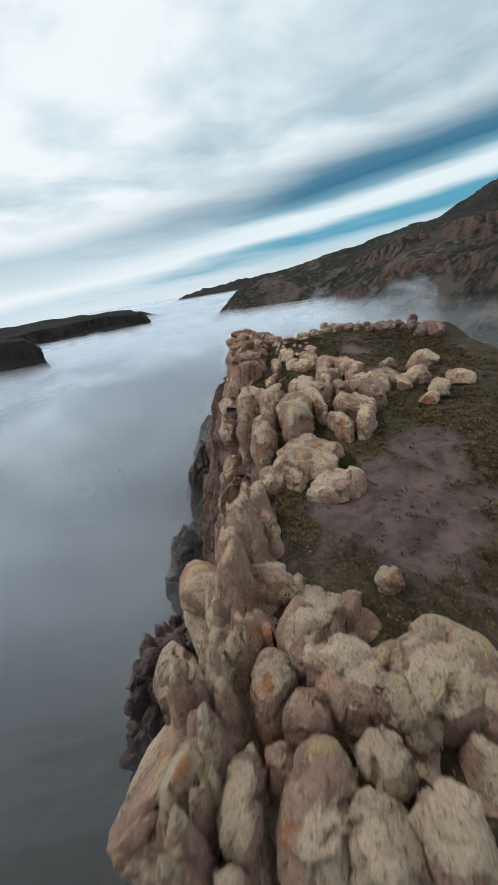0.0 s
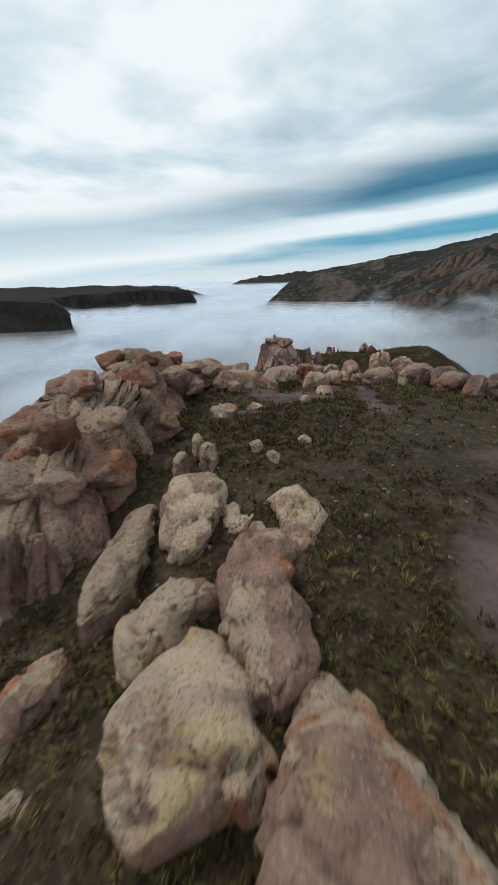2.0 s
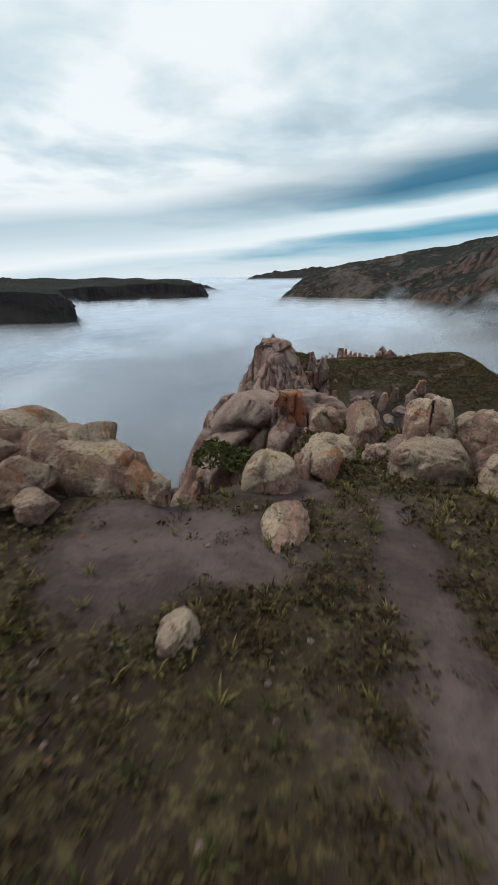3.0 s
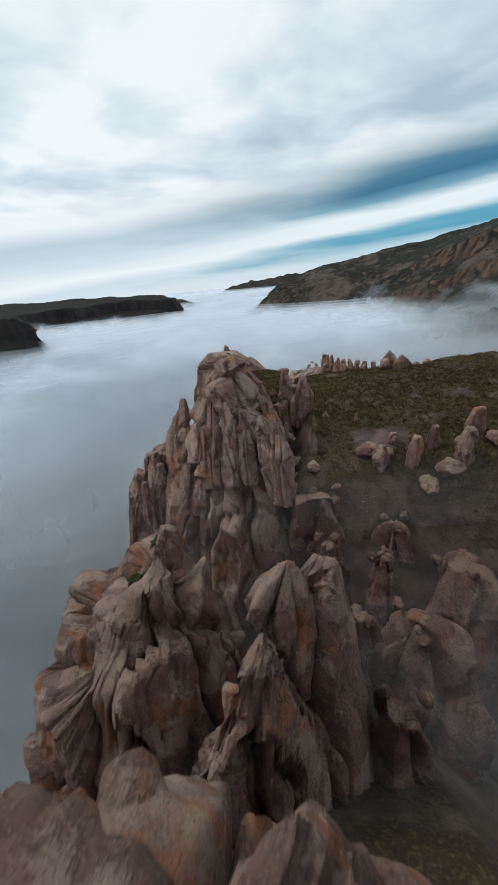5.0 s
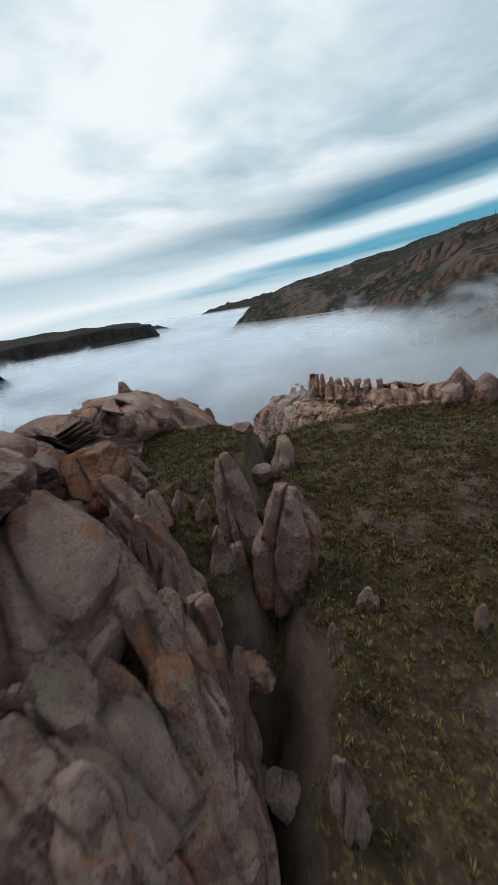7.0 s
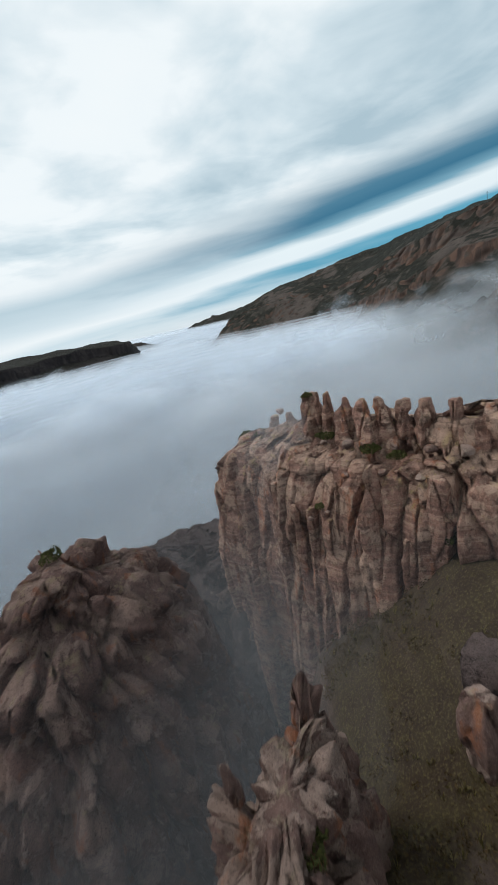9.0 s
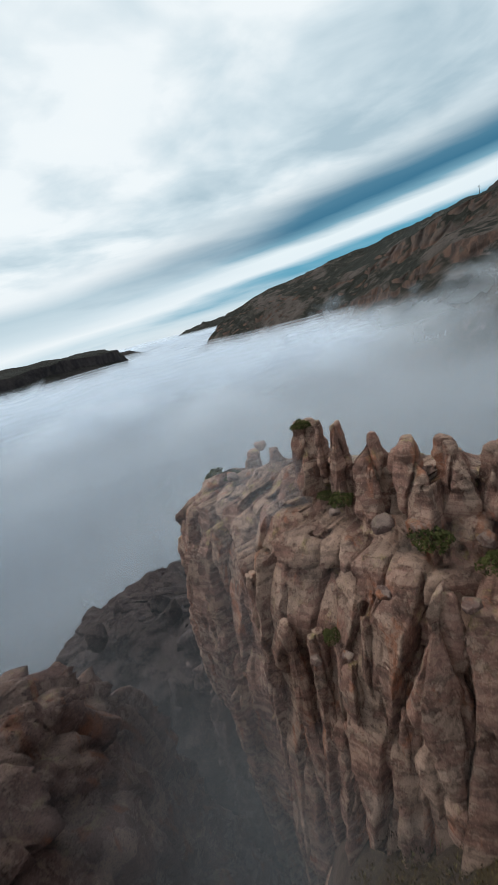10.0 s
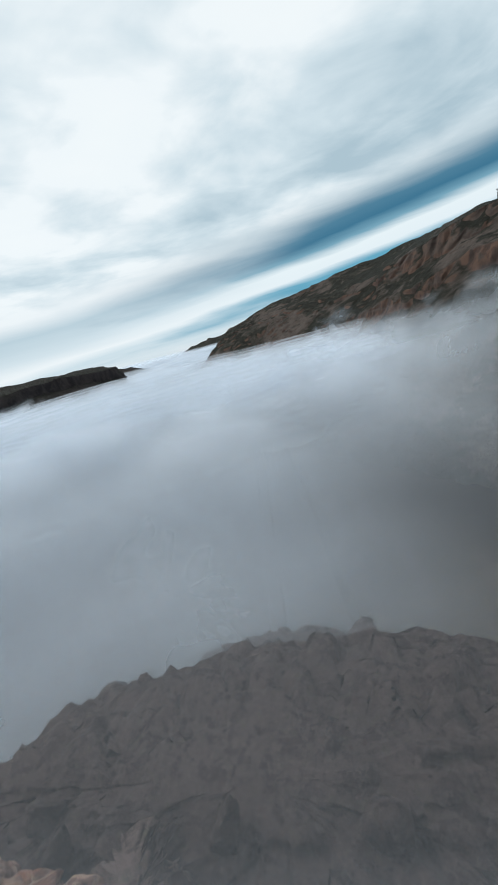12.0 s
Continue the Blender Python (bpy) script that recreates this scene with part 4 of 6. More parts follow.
ridge_rock("egg-shaped pale boulder leaning on a slab", [[(-1.12, 11.72, -8.8, 0.66), (-0.75, 10.73, -8.8, 1.21), (-0.36, 9.81, -8.8, 0.83)]])
ridge_rock("broad pale slab split by a curved crack", [[(-0.24, 11.62, -8.2, 0.96), (0.46, 11.31, -8.2, 2.33), (1.41, 11.4, -8.2, 2.97), (2.36, 11.5, -8.2, 2.19), (2.75, 11.22, -8.2, 1.07)], [(1.58, 13.85, -8.25, 1.13), (1.06, 12.44, -8.25, 1.86), (0.31, 10.9, -8.25, 1.79), (0.36, 9.32, -8.25, 0.76)]])
ridge_rock("low rounded pink slab half sunk in bare earth", [[(0.58, 8.64, -8.75, 0.84), (1.44, 9.1, -8.75, 1.51), (2.33, 9.62, -8.75, 1.72), (3.14, 9.69, -8.75, 1.46)]])
ridge_rock("big leaning boulder with a pitted pale crust", [[(1.42, 17.71, -7, 1.1), (1.3, 16.05, -7, 1.73), (1.2, 15.02, -7, 1.92), (0.84, 13.96, -7, 1.13), (0.57, 13.09, -7, 0.53)]])
ridge_rock("rough boulder streaked with rusty orange", [[(0.9, 19.07, -7.1, 1.25), (-0.06, 18.16, -7.1, 1.45), (-0.14, 16.76, -7.1, 1.01), (-0.01, 15.82, -7.1, 0.57)]])
ridge_rock("long narrow rib of lichen-spotted rock", [[(2.09, 19.5, -7, 0.8), (2.11, 17.85, -7, 0.83), (2.44, 16.04, -7, 0.68), (2.75, 14.68, -7, 0.47)], [(2.17, 19.5, -7.3, 0.8), (2.93, 19.13, -7.3, 0.77), (3.67, 18.17, -7.3, 0.7)]])
ridge_rock("long narrow rib of lichen-spotted rock", [[(2.81, 14.77, -7.7, 0.39), (3.08, 14.02, -7.7, 0.61), (3.31, 13.29, -7.7, 0.62), (3.5, 12.56, -7.7, 0.67)]])
ridge_rock("sloping pink slab with a pale crust", [[(3.86, 17.16, -7.5, 0.64), (4.09, 16.16, -7.5, 1.25), (4.76, 15.33, -7.5, 1.32), (5.38, 14.66, -7.5, 1.1)]])
ridge_rock("long humped slab beside dark turf", [[(4.05, 18.03, -7.2, 0.69), (4.91, 18.18, -7.2, 0.98), (5.74, 17.56, -7.2, 1.43), (6.25, 16.6, -7.2, 1.28), (6.51, 16.27, -7.2, 1.11)]])
ridge_rock("pale pitted boulder wedged among others on the ridge", [[(4.86, 14.45, -7.5, 0.63), (4.64, 13.79, -7.5, 0.9), (4.3, 13.06, -7.5, 0.79), (4.03, 12.35, -7.5, 0.75)]])
ridge_rock("rough boulder streaked with rusty orange", [[(-1.17, 16.18, -7.7, 0.74), (-0.84, 15, -7.7, 0.96), (-0.81, 13.7, -7.7, 1.33), (-0.93, 12.49, -7.7, 1.59)]])
ridge_rock("pale pitted boulder wedged among others on the ridge", [[(-1.56, 18.8, -8, 0.64), (-1.76, 17.7, -8, 1.16), (-1.93, 16.78, -8, 1.06)]])
ridge_rock("low pale blocks at the brink of the cliff", [[(0.8, 21.97, -8, 0.8), (-0, 21.87, -8, 1.4), (-1.47, 23.1, -8, 1.31), (-1.59, 20.79, -8, 1.13)]])
ridge_rock("low rounded boulder on dry turf", [[(5.47, 20.56, -7.6, 0.86), (6.21, 20.3, -7.6, 1.18), (7.01, 19.88, -7.6, 0.97), (7.31, 18.13, -7.6, 1.1)]])
ridge_rock("low rounded boulder on dry turf", [[(7.73, 22.4, -7.8, 0.98), (8.16, 21.3, -7.8, 1.26), (8.28, 19.61, -7.8, 1.26)]])
ridge_rock("small pink rock between two ribs", [[(3.67, 13.97, -8.2, 0.52), (3.78, 13.32, -8.2, 0.47)]])
ridge_rock("big two-humped boulder with a pitted pale crust", [[(3.07, 23.84, -7.8, 0.95), (2.91, 22.74, -7.8, 1.56), (2.45, 21.59, -7.8, 1.87), (1.91, 20.59, -7.8, 1.45), (1.52, 20.16, -7.8, 0.64)]])
ridge_rock("smooth egg-shaped boulder on dry turf", [[(0.35, 25.61, -9.1, 0.92), (1.03, 26.06, -9.1, 1.58), (1.93, 26.55, -9.1, 1.14)]])
ridge_rock("tall wedge of pale rock with pink flanks", [[(4.3, 24.55, -7.4, 0.5), (4.38, 23.14, -7.4, 1.16), (4.1, 21.39, -7.4, 0.82), (4.06, 20.38, -7.4, 0.65), (3.95, 19.46, -7.4, 0.34)], [(4.66, 24.42, -7.8, 0.74), (5.19, 23.48, -7.8, 1.21), (5.29, 22.61, -7.8, 0.59)], [(5.01, 21.78, -8, 0.7), (4.79, 20.87, -8, 0.83), (4.57, 20.17, -8, 0.6)]])
ridge_rock("pale rock bent like an arm, yellow with lichen", [[(5.13, 28.09, -7.5, 0.68), (5.41, 26.79, -7.5, 1.68), (4.71, 24.88, -7.5, 1.02), (4.42, 24.49, -7.5, 0.61)], [(5.38, 27.55, -7.5, 0.97), (6.11, 26.08, -7.5, 1.41), (6.55, 24.56, -7.5, 1.32), (6.81, 23.3, -7.5, 0.92), (6.54, 22.45, -7.5, 1.09), (6.06, 21.51, -7.5, 1.03), (5.74, 20.34, -7.5, 0.7)]])
ridge_rock("broad ochre slab at the brink of the cliff", [[(-0.89, 26.05, -8.8, 0.96), (-1.53, 24.95, -8.8, 1.6), (-1.23, 23.28, -8.8, 2.08), (-0.77, 21.5, -8.8, 1.95)]])
ridge_rock("broad ochre slab at the brink of the cliff", [[(0.44, 21.26, -9, 0.65), (0.03, 20.93, -9, 0.89), (-0.4, 20.3, -9, 0.89)]])
ridge_rock("small pale stone lying on dark turf", [[(2.74, 25.9, -8.5, 0.45), (3.13, 25.56, -8.5, 0.65), (3.55, 25.25, -8.5, 0.49)]])
ridge_rock("narrow slab leaning on the outcrop", [[(0.94, 29.03, -8.8, 0.49), (0.62, 27.68, -8.8, 0.81), (0.33, 26.68, -8.8, 0.5)]])
ridge_rock("smooth round boulder beside an ochre slab", [[(-0.44, 25.18, -9.2, 0.89), (0.01, 25.18, -9.2, 0.88)]])
ridge_rock("saddle-shaped pink boulder with a hollow at its side", [[(4.21, 28.23, -7.7, 1.15), (3.77, 27.75, -7.7, 2.05), (3.58, 27.12, -7.7, 2.06), (3.39, 26.58, -7.7, 1.16), (3.32, 26.33, -7.7, 0.47)], [(4.8, 30.48, -7.4, 0.62), (4.18, 30.44, -7.4, 1.15), (4.28, 29.23, -7.4, 1.14), (4.59, 28.29, -7.4, 1.19), (4.68, 27.64, -7.4, 0.72)], [(3.6, 29.49, -7.7, 0.56), (3, 29.21, -7.7, 0.82), (2.59, 28.54, -7.7, 0.83), (2.71, 28.03, -7.7, 0.61)], [(4.15, 31.5, -7.45, 0.6), (4.75, 31.6, -7.2, 0.95), (5, 31, -7.25, 0.9), (4.85, 30.2, -7.4, 0.75)]])
ridge_rock("rusty upright block joined to a pale boulder", [[(2.6, 32.6, -7.3, 1.1), (2.65, 31.9, -7.3, 1.5), (2.75, 31, -7.4, 1.2), (2.8, 30.2, -7.5, 0.7)], [(3.3, 31.85, -7.7, 0.63), (3.78, 31.06, -7.7, 0.68), (4.36, 31, -7.7, 0.45)]])
ridge_rock("small pale block on a stack of rocks", [[(1.75, 33.2, -7.3, 0.5), (2.1, 33.1, -7.3, 0.65)]])
ridge_rock("small pale block on a stack of rocks", [[(2.4, 33.5, -7.15, 0.5), (2.8, 33.45, -7.15, 0.6)]])
ridge_rock("small pale block on a stack of rocks", [[(2.1, 33.9, -7.1, 0.4), (2.35, 33.9, -7.1, 0.4)]])
ridge_rock("long slab leaning against the outcrop", [[(1.5, 32.15, -7.9, 0.54), (1.47, 31, -7.9, 0.84), (1.5, 29.6, -7.9, 0.91), (1.3, 28.98, -7.9, 0.65)]])
ridge_rock("narrow slab leaning on the outcrop", [[(1.26, 28.62, -8.6, 0.37), (1.07, 28.15, -8.6, 0.6), (0.92, 27.59, -8.6, 0.63)]])
ridge_rock("pale pitted boulder wedged among others on the ridge", [[(1.6, 27.11, -8.8, 0.51), (1.63, 26.64, -8.8, 0.59)]])
ridge_rock("broad humped boulder at the end of the ridge", [[(-2.24, 43.52, -6.95, 1.94), (-0.64, 43.69, -7.08, 1.92), (0.67, 43.82, -7.2, 1.9), (2.61, 43.2, -7.33, 1.26), (3.96, 42.45, -7.45, 0.61)]])
ridge_rock("small pale stone lying on dark turf", [[(5, 39.34, -7.65, 0.35), (5.19, 39.5, -7.65, 0.45), (5.4, 39.63, -7.65, 0.37)]])
ridge_rock("flat pale outcrop rising from the path", [[(6.28, 42.72, -8, 0.61), (6.22, 41.95, -8, 0.73), (6.1, 41.13, -8, 0.41)]])
ridge_rock("cracked yellow-grey boulder beside the path", [[(5.28, 43.11, -7.7, 0.55), (5.79, 43.5, -7.7, 0.91), (6.26, 43.22, -7.7, 0.76)]])
ridge_rock("cracked grey boulder beside the path", [[(6.21, 44.43, -7.9, 0.63), (6.71, 44.35, -7.9, 0.99), (7.05, 43.88, -7.9, 0.59)]])
ridge_rock("low pale boulder at the lip of the notch", [[(6.45, 45.4, -8.1, 0.7), (7.14, 45.64, -8.1, 0.56), (7.66, 45.37, -8.1, 0.55)]])
ridge_rock("pale block at the lip of the notch", [[(6.6, 48.4, -8.3, 0.91), (7.14, 48.45, -8.3, 1), (7.5, 48.48, -8.3, 0.73)]])
ridge_rock("pale block at the lip of the notch", [[(7.92, 48.51, -8, 0.54), (8.16, 47.59, -8, 0.92), (7.96, 46.56, -8, 0.77)]])
ridge_rock("flat capstone balanced on a lower block", [[(8.73, 45.78, -7.2, 0.74), (9.32, 45.84, -7.2, 1.07), (9.84, 45.51, -7.2, 0.51)]])
ridge_rock("big square-edged pale block with a flat face", [[(8.26, 44.53, -7.7, 0.85), (9.1, 44.62, -7.7, 1.03), (9.94, 44.45, -7.7, 0.7)]])
ridge_rock("grey block with a dark shaded face", [[(9.83, 45.63, -7.4, 0.66), (10.47, 45.7, -7.4, 0.99), (10.82, 45.1, -7.4, 0.74)]])
ridge_rock("big square-edged pale block with a flat face", [[(9.91, 44.08, -7.7, 0.68), (10.35, 43.9, -7.7, 0.98)]])
ridge_rock("small grey stone beside a block", [[(7.78, 45.23, -8.2, 0.27), (8.47, 45.46, -8.2, 0.48)]])
# stones lying about, and the rocks on the far side
stone(3.8, 34.1, (0.36, 0.4, 0.4), 26, label="small pale stone lying on dark turf")
stone(5.08, 34.75, (0.36, 0.4, 0.32), -20, label="small pale stone lying on dark turf")
stone(4.3, 33.5, (0.28, 0.36, 0.38), 70, label="small pale stone lying on dark turf")
stone(3.34, 38.5, (0.65, 0.5, 0.4), 10, label="small pale stone lying on dark turf")
stone(2.3, 37.6, (0.9, 0.7, 0.7), 15, label="pale stone at the foot of the outcrop")
for _x, _y, _z, _w, _h in ((-0.6, 42.6, -7.9, 1.5, 1.1), (0.6, 42.3, -8.0, 1.2, 0.9), (1.5, 42.0, -8.1, 1.1, 0.9), (0.2, 42.2, -7.35, 0.9, 0.5), (1.0, 42.1, -7.45, 0.9, 0.45), (2.1, 41.5, -8.1, 0.8, 0.5), (-1.5, 41.6, -8.0, 1.3, 1.0)):
    stone(_x, _y, (_w, _w * 0.8, _h), 47 * _x, z=_z, sink=0.1, mat=PINK_ROCK, label="pinkish block stacked against the humped boulder")
stone(8.4, 18.4, (0.9, 1.6, 1.0), -12)
stone(9.6, 19.6, (1.4, 1.9, 1.4), 20)
stone(10.6, 21.8, (1.6, 1.5, 1.7), 70)
stone(11.8, 18.4, (1.3, 1.6, 1.1), 15)
stone(8.8, 15.9, (0.9, 1.1, 0.9), 40)
stone(9.8, 16.8, (1.5, 1.2, 1.3), 10)
stone(9.4, 23.6, (1.2, 1.4, 1.2), -30)
stone(12.4, 24.2, (1.5, 1.8, 1.3), 30)
stone(10.9, 46.2, (1.6, 1.5, 1.9), -50, 5)
stone(11.2, 44.9, (1.0, 1.0, 0.9), 20)
stone(12.6, 49.4, (1.8, 1.6, 1.4), 10)
# slabs along the cliff edge
for _x, _y, _w, _l, _h in ((-3.4, -4.0, 1.8, 2.6, 2.4), (-3.7, -0.6, 1.3, 2.4, 2.8), (-3.9, 1.6, 1.0, 1.8, 2.4), (-3.3, 4.6, 1.4, 2.6, 2.6), (-2.9, 7.2, 1.3, 2.4, 2.6), (-2.6, 9.8, 1.2, 2.6, 2.6), (-2.2, 12.0, 1.3, 2.2, 2.8), (-2.7, 14.6, 1.2, 2.4, 2.8),
                           (-3.2, 17.6, 1.4, 2.6, 2.8), (-3.4, 20.6, 1.2, 2.2, 2.6), (-3.5, 24.4, 1.4, 2.6, 2.8), (-3.4, 27.8, 1.3, 2.2, 3.0)):
    stone(_x, _y, (_w, _l, _h), 6 * _x + 9 * _y, 5, z=float(land(max(_x, -1.4), _y)) + (-0.5 if _y < 10 else -2.2), sink=0.4, label="pale pitted boulder hanging on the brink of the cliff")
# the jumble of grey blocks along the far side
_rng = random.Random(5)
for _k in range(54):
    _u = _k / 53
    _x, _y = 9.4 + 7.2 * _u + _rng.uniform(-0.9, 1.3), 47.2 - 14.5 * _u + _rng.uniform(-1.2, 1.2)
    _s = _rng.uniform(0.6, 1.6)
    stone(_x, _y, (_s, _s * _rng.uniform(0.6, 1.0), _s * _rng.uniform(0.6, 1.15)), _rng.uniform(0, 180), mat=GREY_ROCK if _k % 3 else CLIFF_ROCK, tilt=(_rng.uniform(-20, 20), _rng.uniform(-20, 20)), label="grey broken block in a jumbled heap")

build_bedrock()

# outcrop of stacked blocks on the cliff edge
outcrop = tower("outcrop of stacked reddish blocks and pale columns above the drop", "rock outcrop", "rock_outcrop")
massif(outcrop, [ring(-22, (-6.46, 29), (-4.56, 27.5), (-1.52, 28.5), (1.5, 31), (2, 37), (0, 43), (-3.04, 44), (-6.84, 38)),
                 ring(-11, (-3.5, 30), (-2.28, 29.3), (-0.61, 29.6), (1.0, 32), (1.3, 37), (0, 41.5), (-2.28, 42), (-3.65, 37)),
                 ring(-8.2, (-2.58, 31.4), (-1.67, 30.5), (-0.46, 30.8), (0.6, 32.6), (0.8, 37), (-0.23, 40.6), (-1.98, 41), (-2.74, 37)),
                 ring(-6.6, (-2.13, 33.4), (-1.37, 32.4), (-0.46, 32.4), (0.2, 33.6), (0.1, 37), (-0.61, 39.6), (-1.52, 40), (-2.13, 37)),
                 ring(-6.1, (-1.82, 35.6), (-1.22, 34.6), (-0.61, 34.8), (-0.3, 36), (-0.3, 38), (-0.76, 39.4), (-1.37, 39.6), (-1.82, 37.6))], PINK_ROCK, 300, 130, 1.1, 0.5, 61, jag=0.4)
for _x, _y, _h in ((-2.36, 30.5, 3.2), (-1.75, 30.0, 3.5), (-1.14, 29.9, 3.5), (-0.53, 30.1, 3.2), (0.0, 30.8, 2.8), (-2.66, 31.8, 2.6), (0.5, 31.6, 2.2)):
    rock(_x, _y, (0.9, 0.9, _h), 50 * _x, -11.0, 0, "column", 4, PINK_ROCK, outcrop, "column", tilt=(-8, 0), tip=0.6)
for _x, _y, _z, _s in ((-1.98, 33.2, -6.9, 1.3), (-0.84, 32.6, -6.8, 1.3), (-2.28, 36.0, -6.7, 1.4), (-0.08, 33.4, -6.9, 1.2), (-1.14, 34.6, -6.2, 1.2), (-1.82, 38.2, -6.3, 1.3), (-1.37, 38.8, -6.15, 0.9), (-0.23, 36.2, -6.4, 1.3), (-0.68, 38.0, -6.2, 1.2),
                       (0.3, 38.9, -7.0, 1.1), (-0.38, 40.6, -6.7, 1.2), (-1.37, 31.8, -7.6, 1.2), (0.8, 35.6, -7.5, 0.9), (0.5, 40.3, -7.7, 1.0), (0.4, 32.4, -7.6, 1.1), (-0.38, 31.6, -7.7, 1.1), (-2.2, 32.2, -7.8, 1.1)):
    rock(_x, _y, (_s, _s * 1.2, _s * 0.75), 67 * _x + 31 * _y, _z, 0.2, "boulder", 4, RED_ROCK if _s == 1.3 else PINK_ROCK, outcrop, "block")

# cliff under the ridge
cliff = tower("deep fluted grey cliff dropping from the ridge into fog", "cliff", "cliff")
massif(cliff, [ring(-100, (-12, -18), (-9, 0), (-9, 18), (-17, 34), (-16, 46), (0, 56), (6, 40), (6, 0), (2, -22)),
               ring(-50, (-8, -16), (-6, 0), (-6, 16), (-13, 34), (-13, 44), (0, 54), (6, 40), (6, 0), (2, -20)),
               ring(-26, (-5.4, -14), (-3.7, 0), (-3.2, 14), (-8.5, 33), (-8.5, 43), (0, 52), (5, 40), (5, 0), (2, -18)),
               ring(-13, (-4.2, -13), (-2.7, 0), (-1.9, 13), (-4.2, 32), (-4.4, 42), (2, 47), (4, 40), (4, 0), (1, -16)),
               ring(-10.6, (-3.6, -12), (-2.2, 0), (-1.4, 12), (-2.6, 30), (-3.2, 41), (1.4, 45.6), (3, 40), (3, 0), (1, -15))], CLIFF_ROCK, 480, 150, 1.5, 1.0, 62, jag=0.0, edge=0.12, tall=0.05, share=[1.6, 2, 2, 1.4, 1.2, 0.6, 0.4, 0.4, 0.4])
pinnacles = tower("dark jagged rock tower standing out of the fog", "rock tower")
massif(pinnacles, [ring(-105, (-34, 26), (-20, 18), (-8, 24), (-6, 42), (-14, 52), (-30, 46)), ring(-60, (-27, 29), (-19, 25), (-11, 28), (-9, 40), (-15, 46), (-25, 41)),
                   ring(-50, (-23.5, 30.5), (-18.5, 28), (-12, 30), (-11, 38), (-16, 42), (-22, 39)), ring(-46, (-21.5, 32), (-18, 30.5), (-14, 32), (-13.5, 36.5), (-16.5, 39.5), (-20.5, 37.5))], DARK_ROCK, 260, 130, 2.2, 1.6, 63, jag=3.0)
mist = tower("dim rock tower veiled by fog under the cliff", "rock tower")
massif(mist, [ring(-105, (-34, 62), (-20, 56), (-8, 62), (-8, 84), (-20, 92), (-32, 80)), ring(-62, (-27, 65), (-20, 62), (-13, 65), (-12, 76), (-19, 82), (-25, 76)),
              ring(-51, (-23, 67), (-20, 65.5), (-17, 67), (-16.5, 71), (-19.5, 73.5), (-22, 71))], DARK_ROCK, 220, 110, 2.6, 1.5, 64, jag=3.0)
mist2 = tower("dim rock tower veiled by fog under the cliff", "rock tower")
massif(mist2, [ring(-105, (-30, 82), (-18, 76), (-6, 84), (-6, 100), (-16, 106), (-28, 98)), ring(-45, (-21, 85), (-16, 83), (-11, 86), (-11, 94), (-15, 97), (-20, 94)),
               ring(-39, (-18.5, 86.5), (-16.5, 85.5), (-14.5, 87), (-14.5, 90), (-16.5, 91.5), (-18.5, 89.5))], DARK_ROCK, 200, 110, 2.2, 1.3, 65, jag=2.0)

# ---- the notch ----
notch = tower("red-stained rock mass leaning out over the notch", "rock mass", "rock_mass")
massif(notch, [ring(-48, (-5, 50), (4, 47), (11, 49), (13, 58), (9, 65), (1, 64), (-5, 58)), ring(-22, (-2.2, 52), (4, 50), (9, 51), (10.5, 57), (7.5, 61.5), (2, 61), (-2.2, 57)),
               ring(-15, (0.0, 53), (4, 51.6), (8, 51.8), (9, 56.5), (7, 59), (4, 58.8), (0.4, 57)), ring(-11.6, (2.0, 53.6), (4.4, 52.6), (7.8, 52.8), (8.6, 56.0), (7, 57.6), (4.4, 57.8), (2.4, 56.4)),
               ring(-10.3, (3.2, 54.2), (4.6, 53.6), (7, 53.6), (7.6, 55.4), (6.6, 56.4), (4.6, 56.6), (3.4, 55.8))], GREY_ROCK, 300, 150, 2.2, 0.9, 66, jag=0.6, edge=0.10, tall=0.15, fine=0.6)
rock(5.7, 54.4, (1.9, 1.3, 2.3), 8, -11.9, 0, "column", 5, RED_ROCK, notch, "block", "", tip=0.95)
rock(7.6, 55.4, (1.4, 1.3, 1.7), 40, -12.2, 0, "boulder", 5, GREY_ROCK, notch, "block")
rock(7.9, 56.8, (0.7, 0.8, 2.4), 70, -12.6, 0, "column", 4, RED_ROCK, notch, "block", tip=0.4)
rock(9.3, 56.0, (1.2, 1.2, 1.9), 20, -12.9, 0, "boulder", 4, GREY_ROCK, notch, "block")
rock(9.6, 57.8, (0.9, 0.9, 2.4), 30, -13.2, 0, "column", 4, GREY_ROCK, notch, "block", tip=0.4)
rock(4.0, 55.0, (1.4, 1.4, 1.4), 70, -11.3, 0, "boulder", 4, GREY_ROCK, notch, "block")
rock(2.9, 55.4, (1.2, 1.3, 1.4), 20, -12.1, 0, "boulder", 4, GREY_ROCK, notch, "block")
rock(5.4, 58.0, (1.5, 1.3, 2.0), 130, -14.0, 0, "boulder", 4, GREY_ROCK, notch, "block")
rock(8.6, 58.2, (1.3, 1.6, 2.2), 30, -16.2, 0, "boulder", 4, GREY_ROCK, notch, "block")

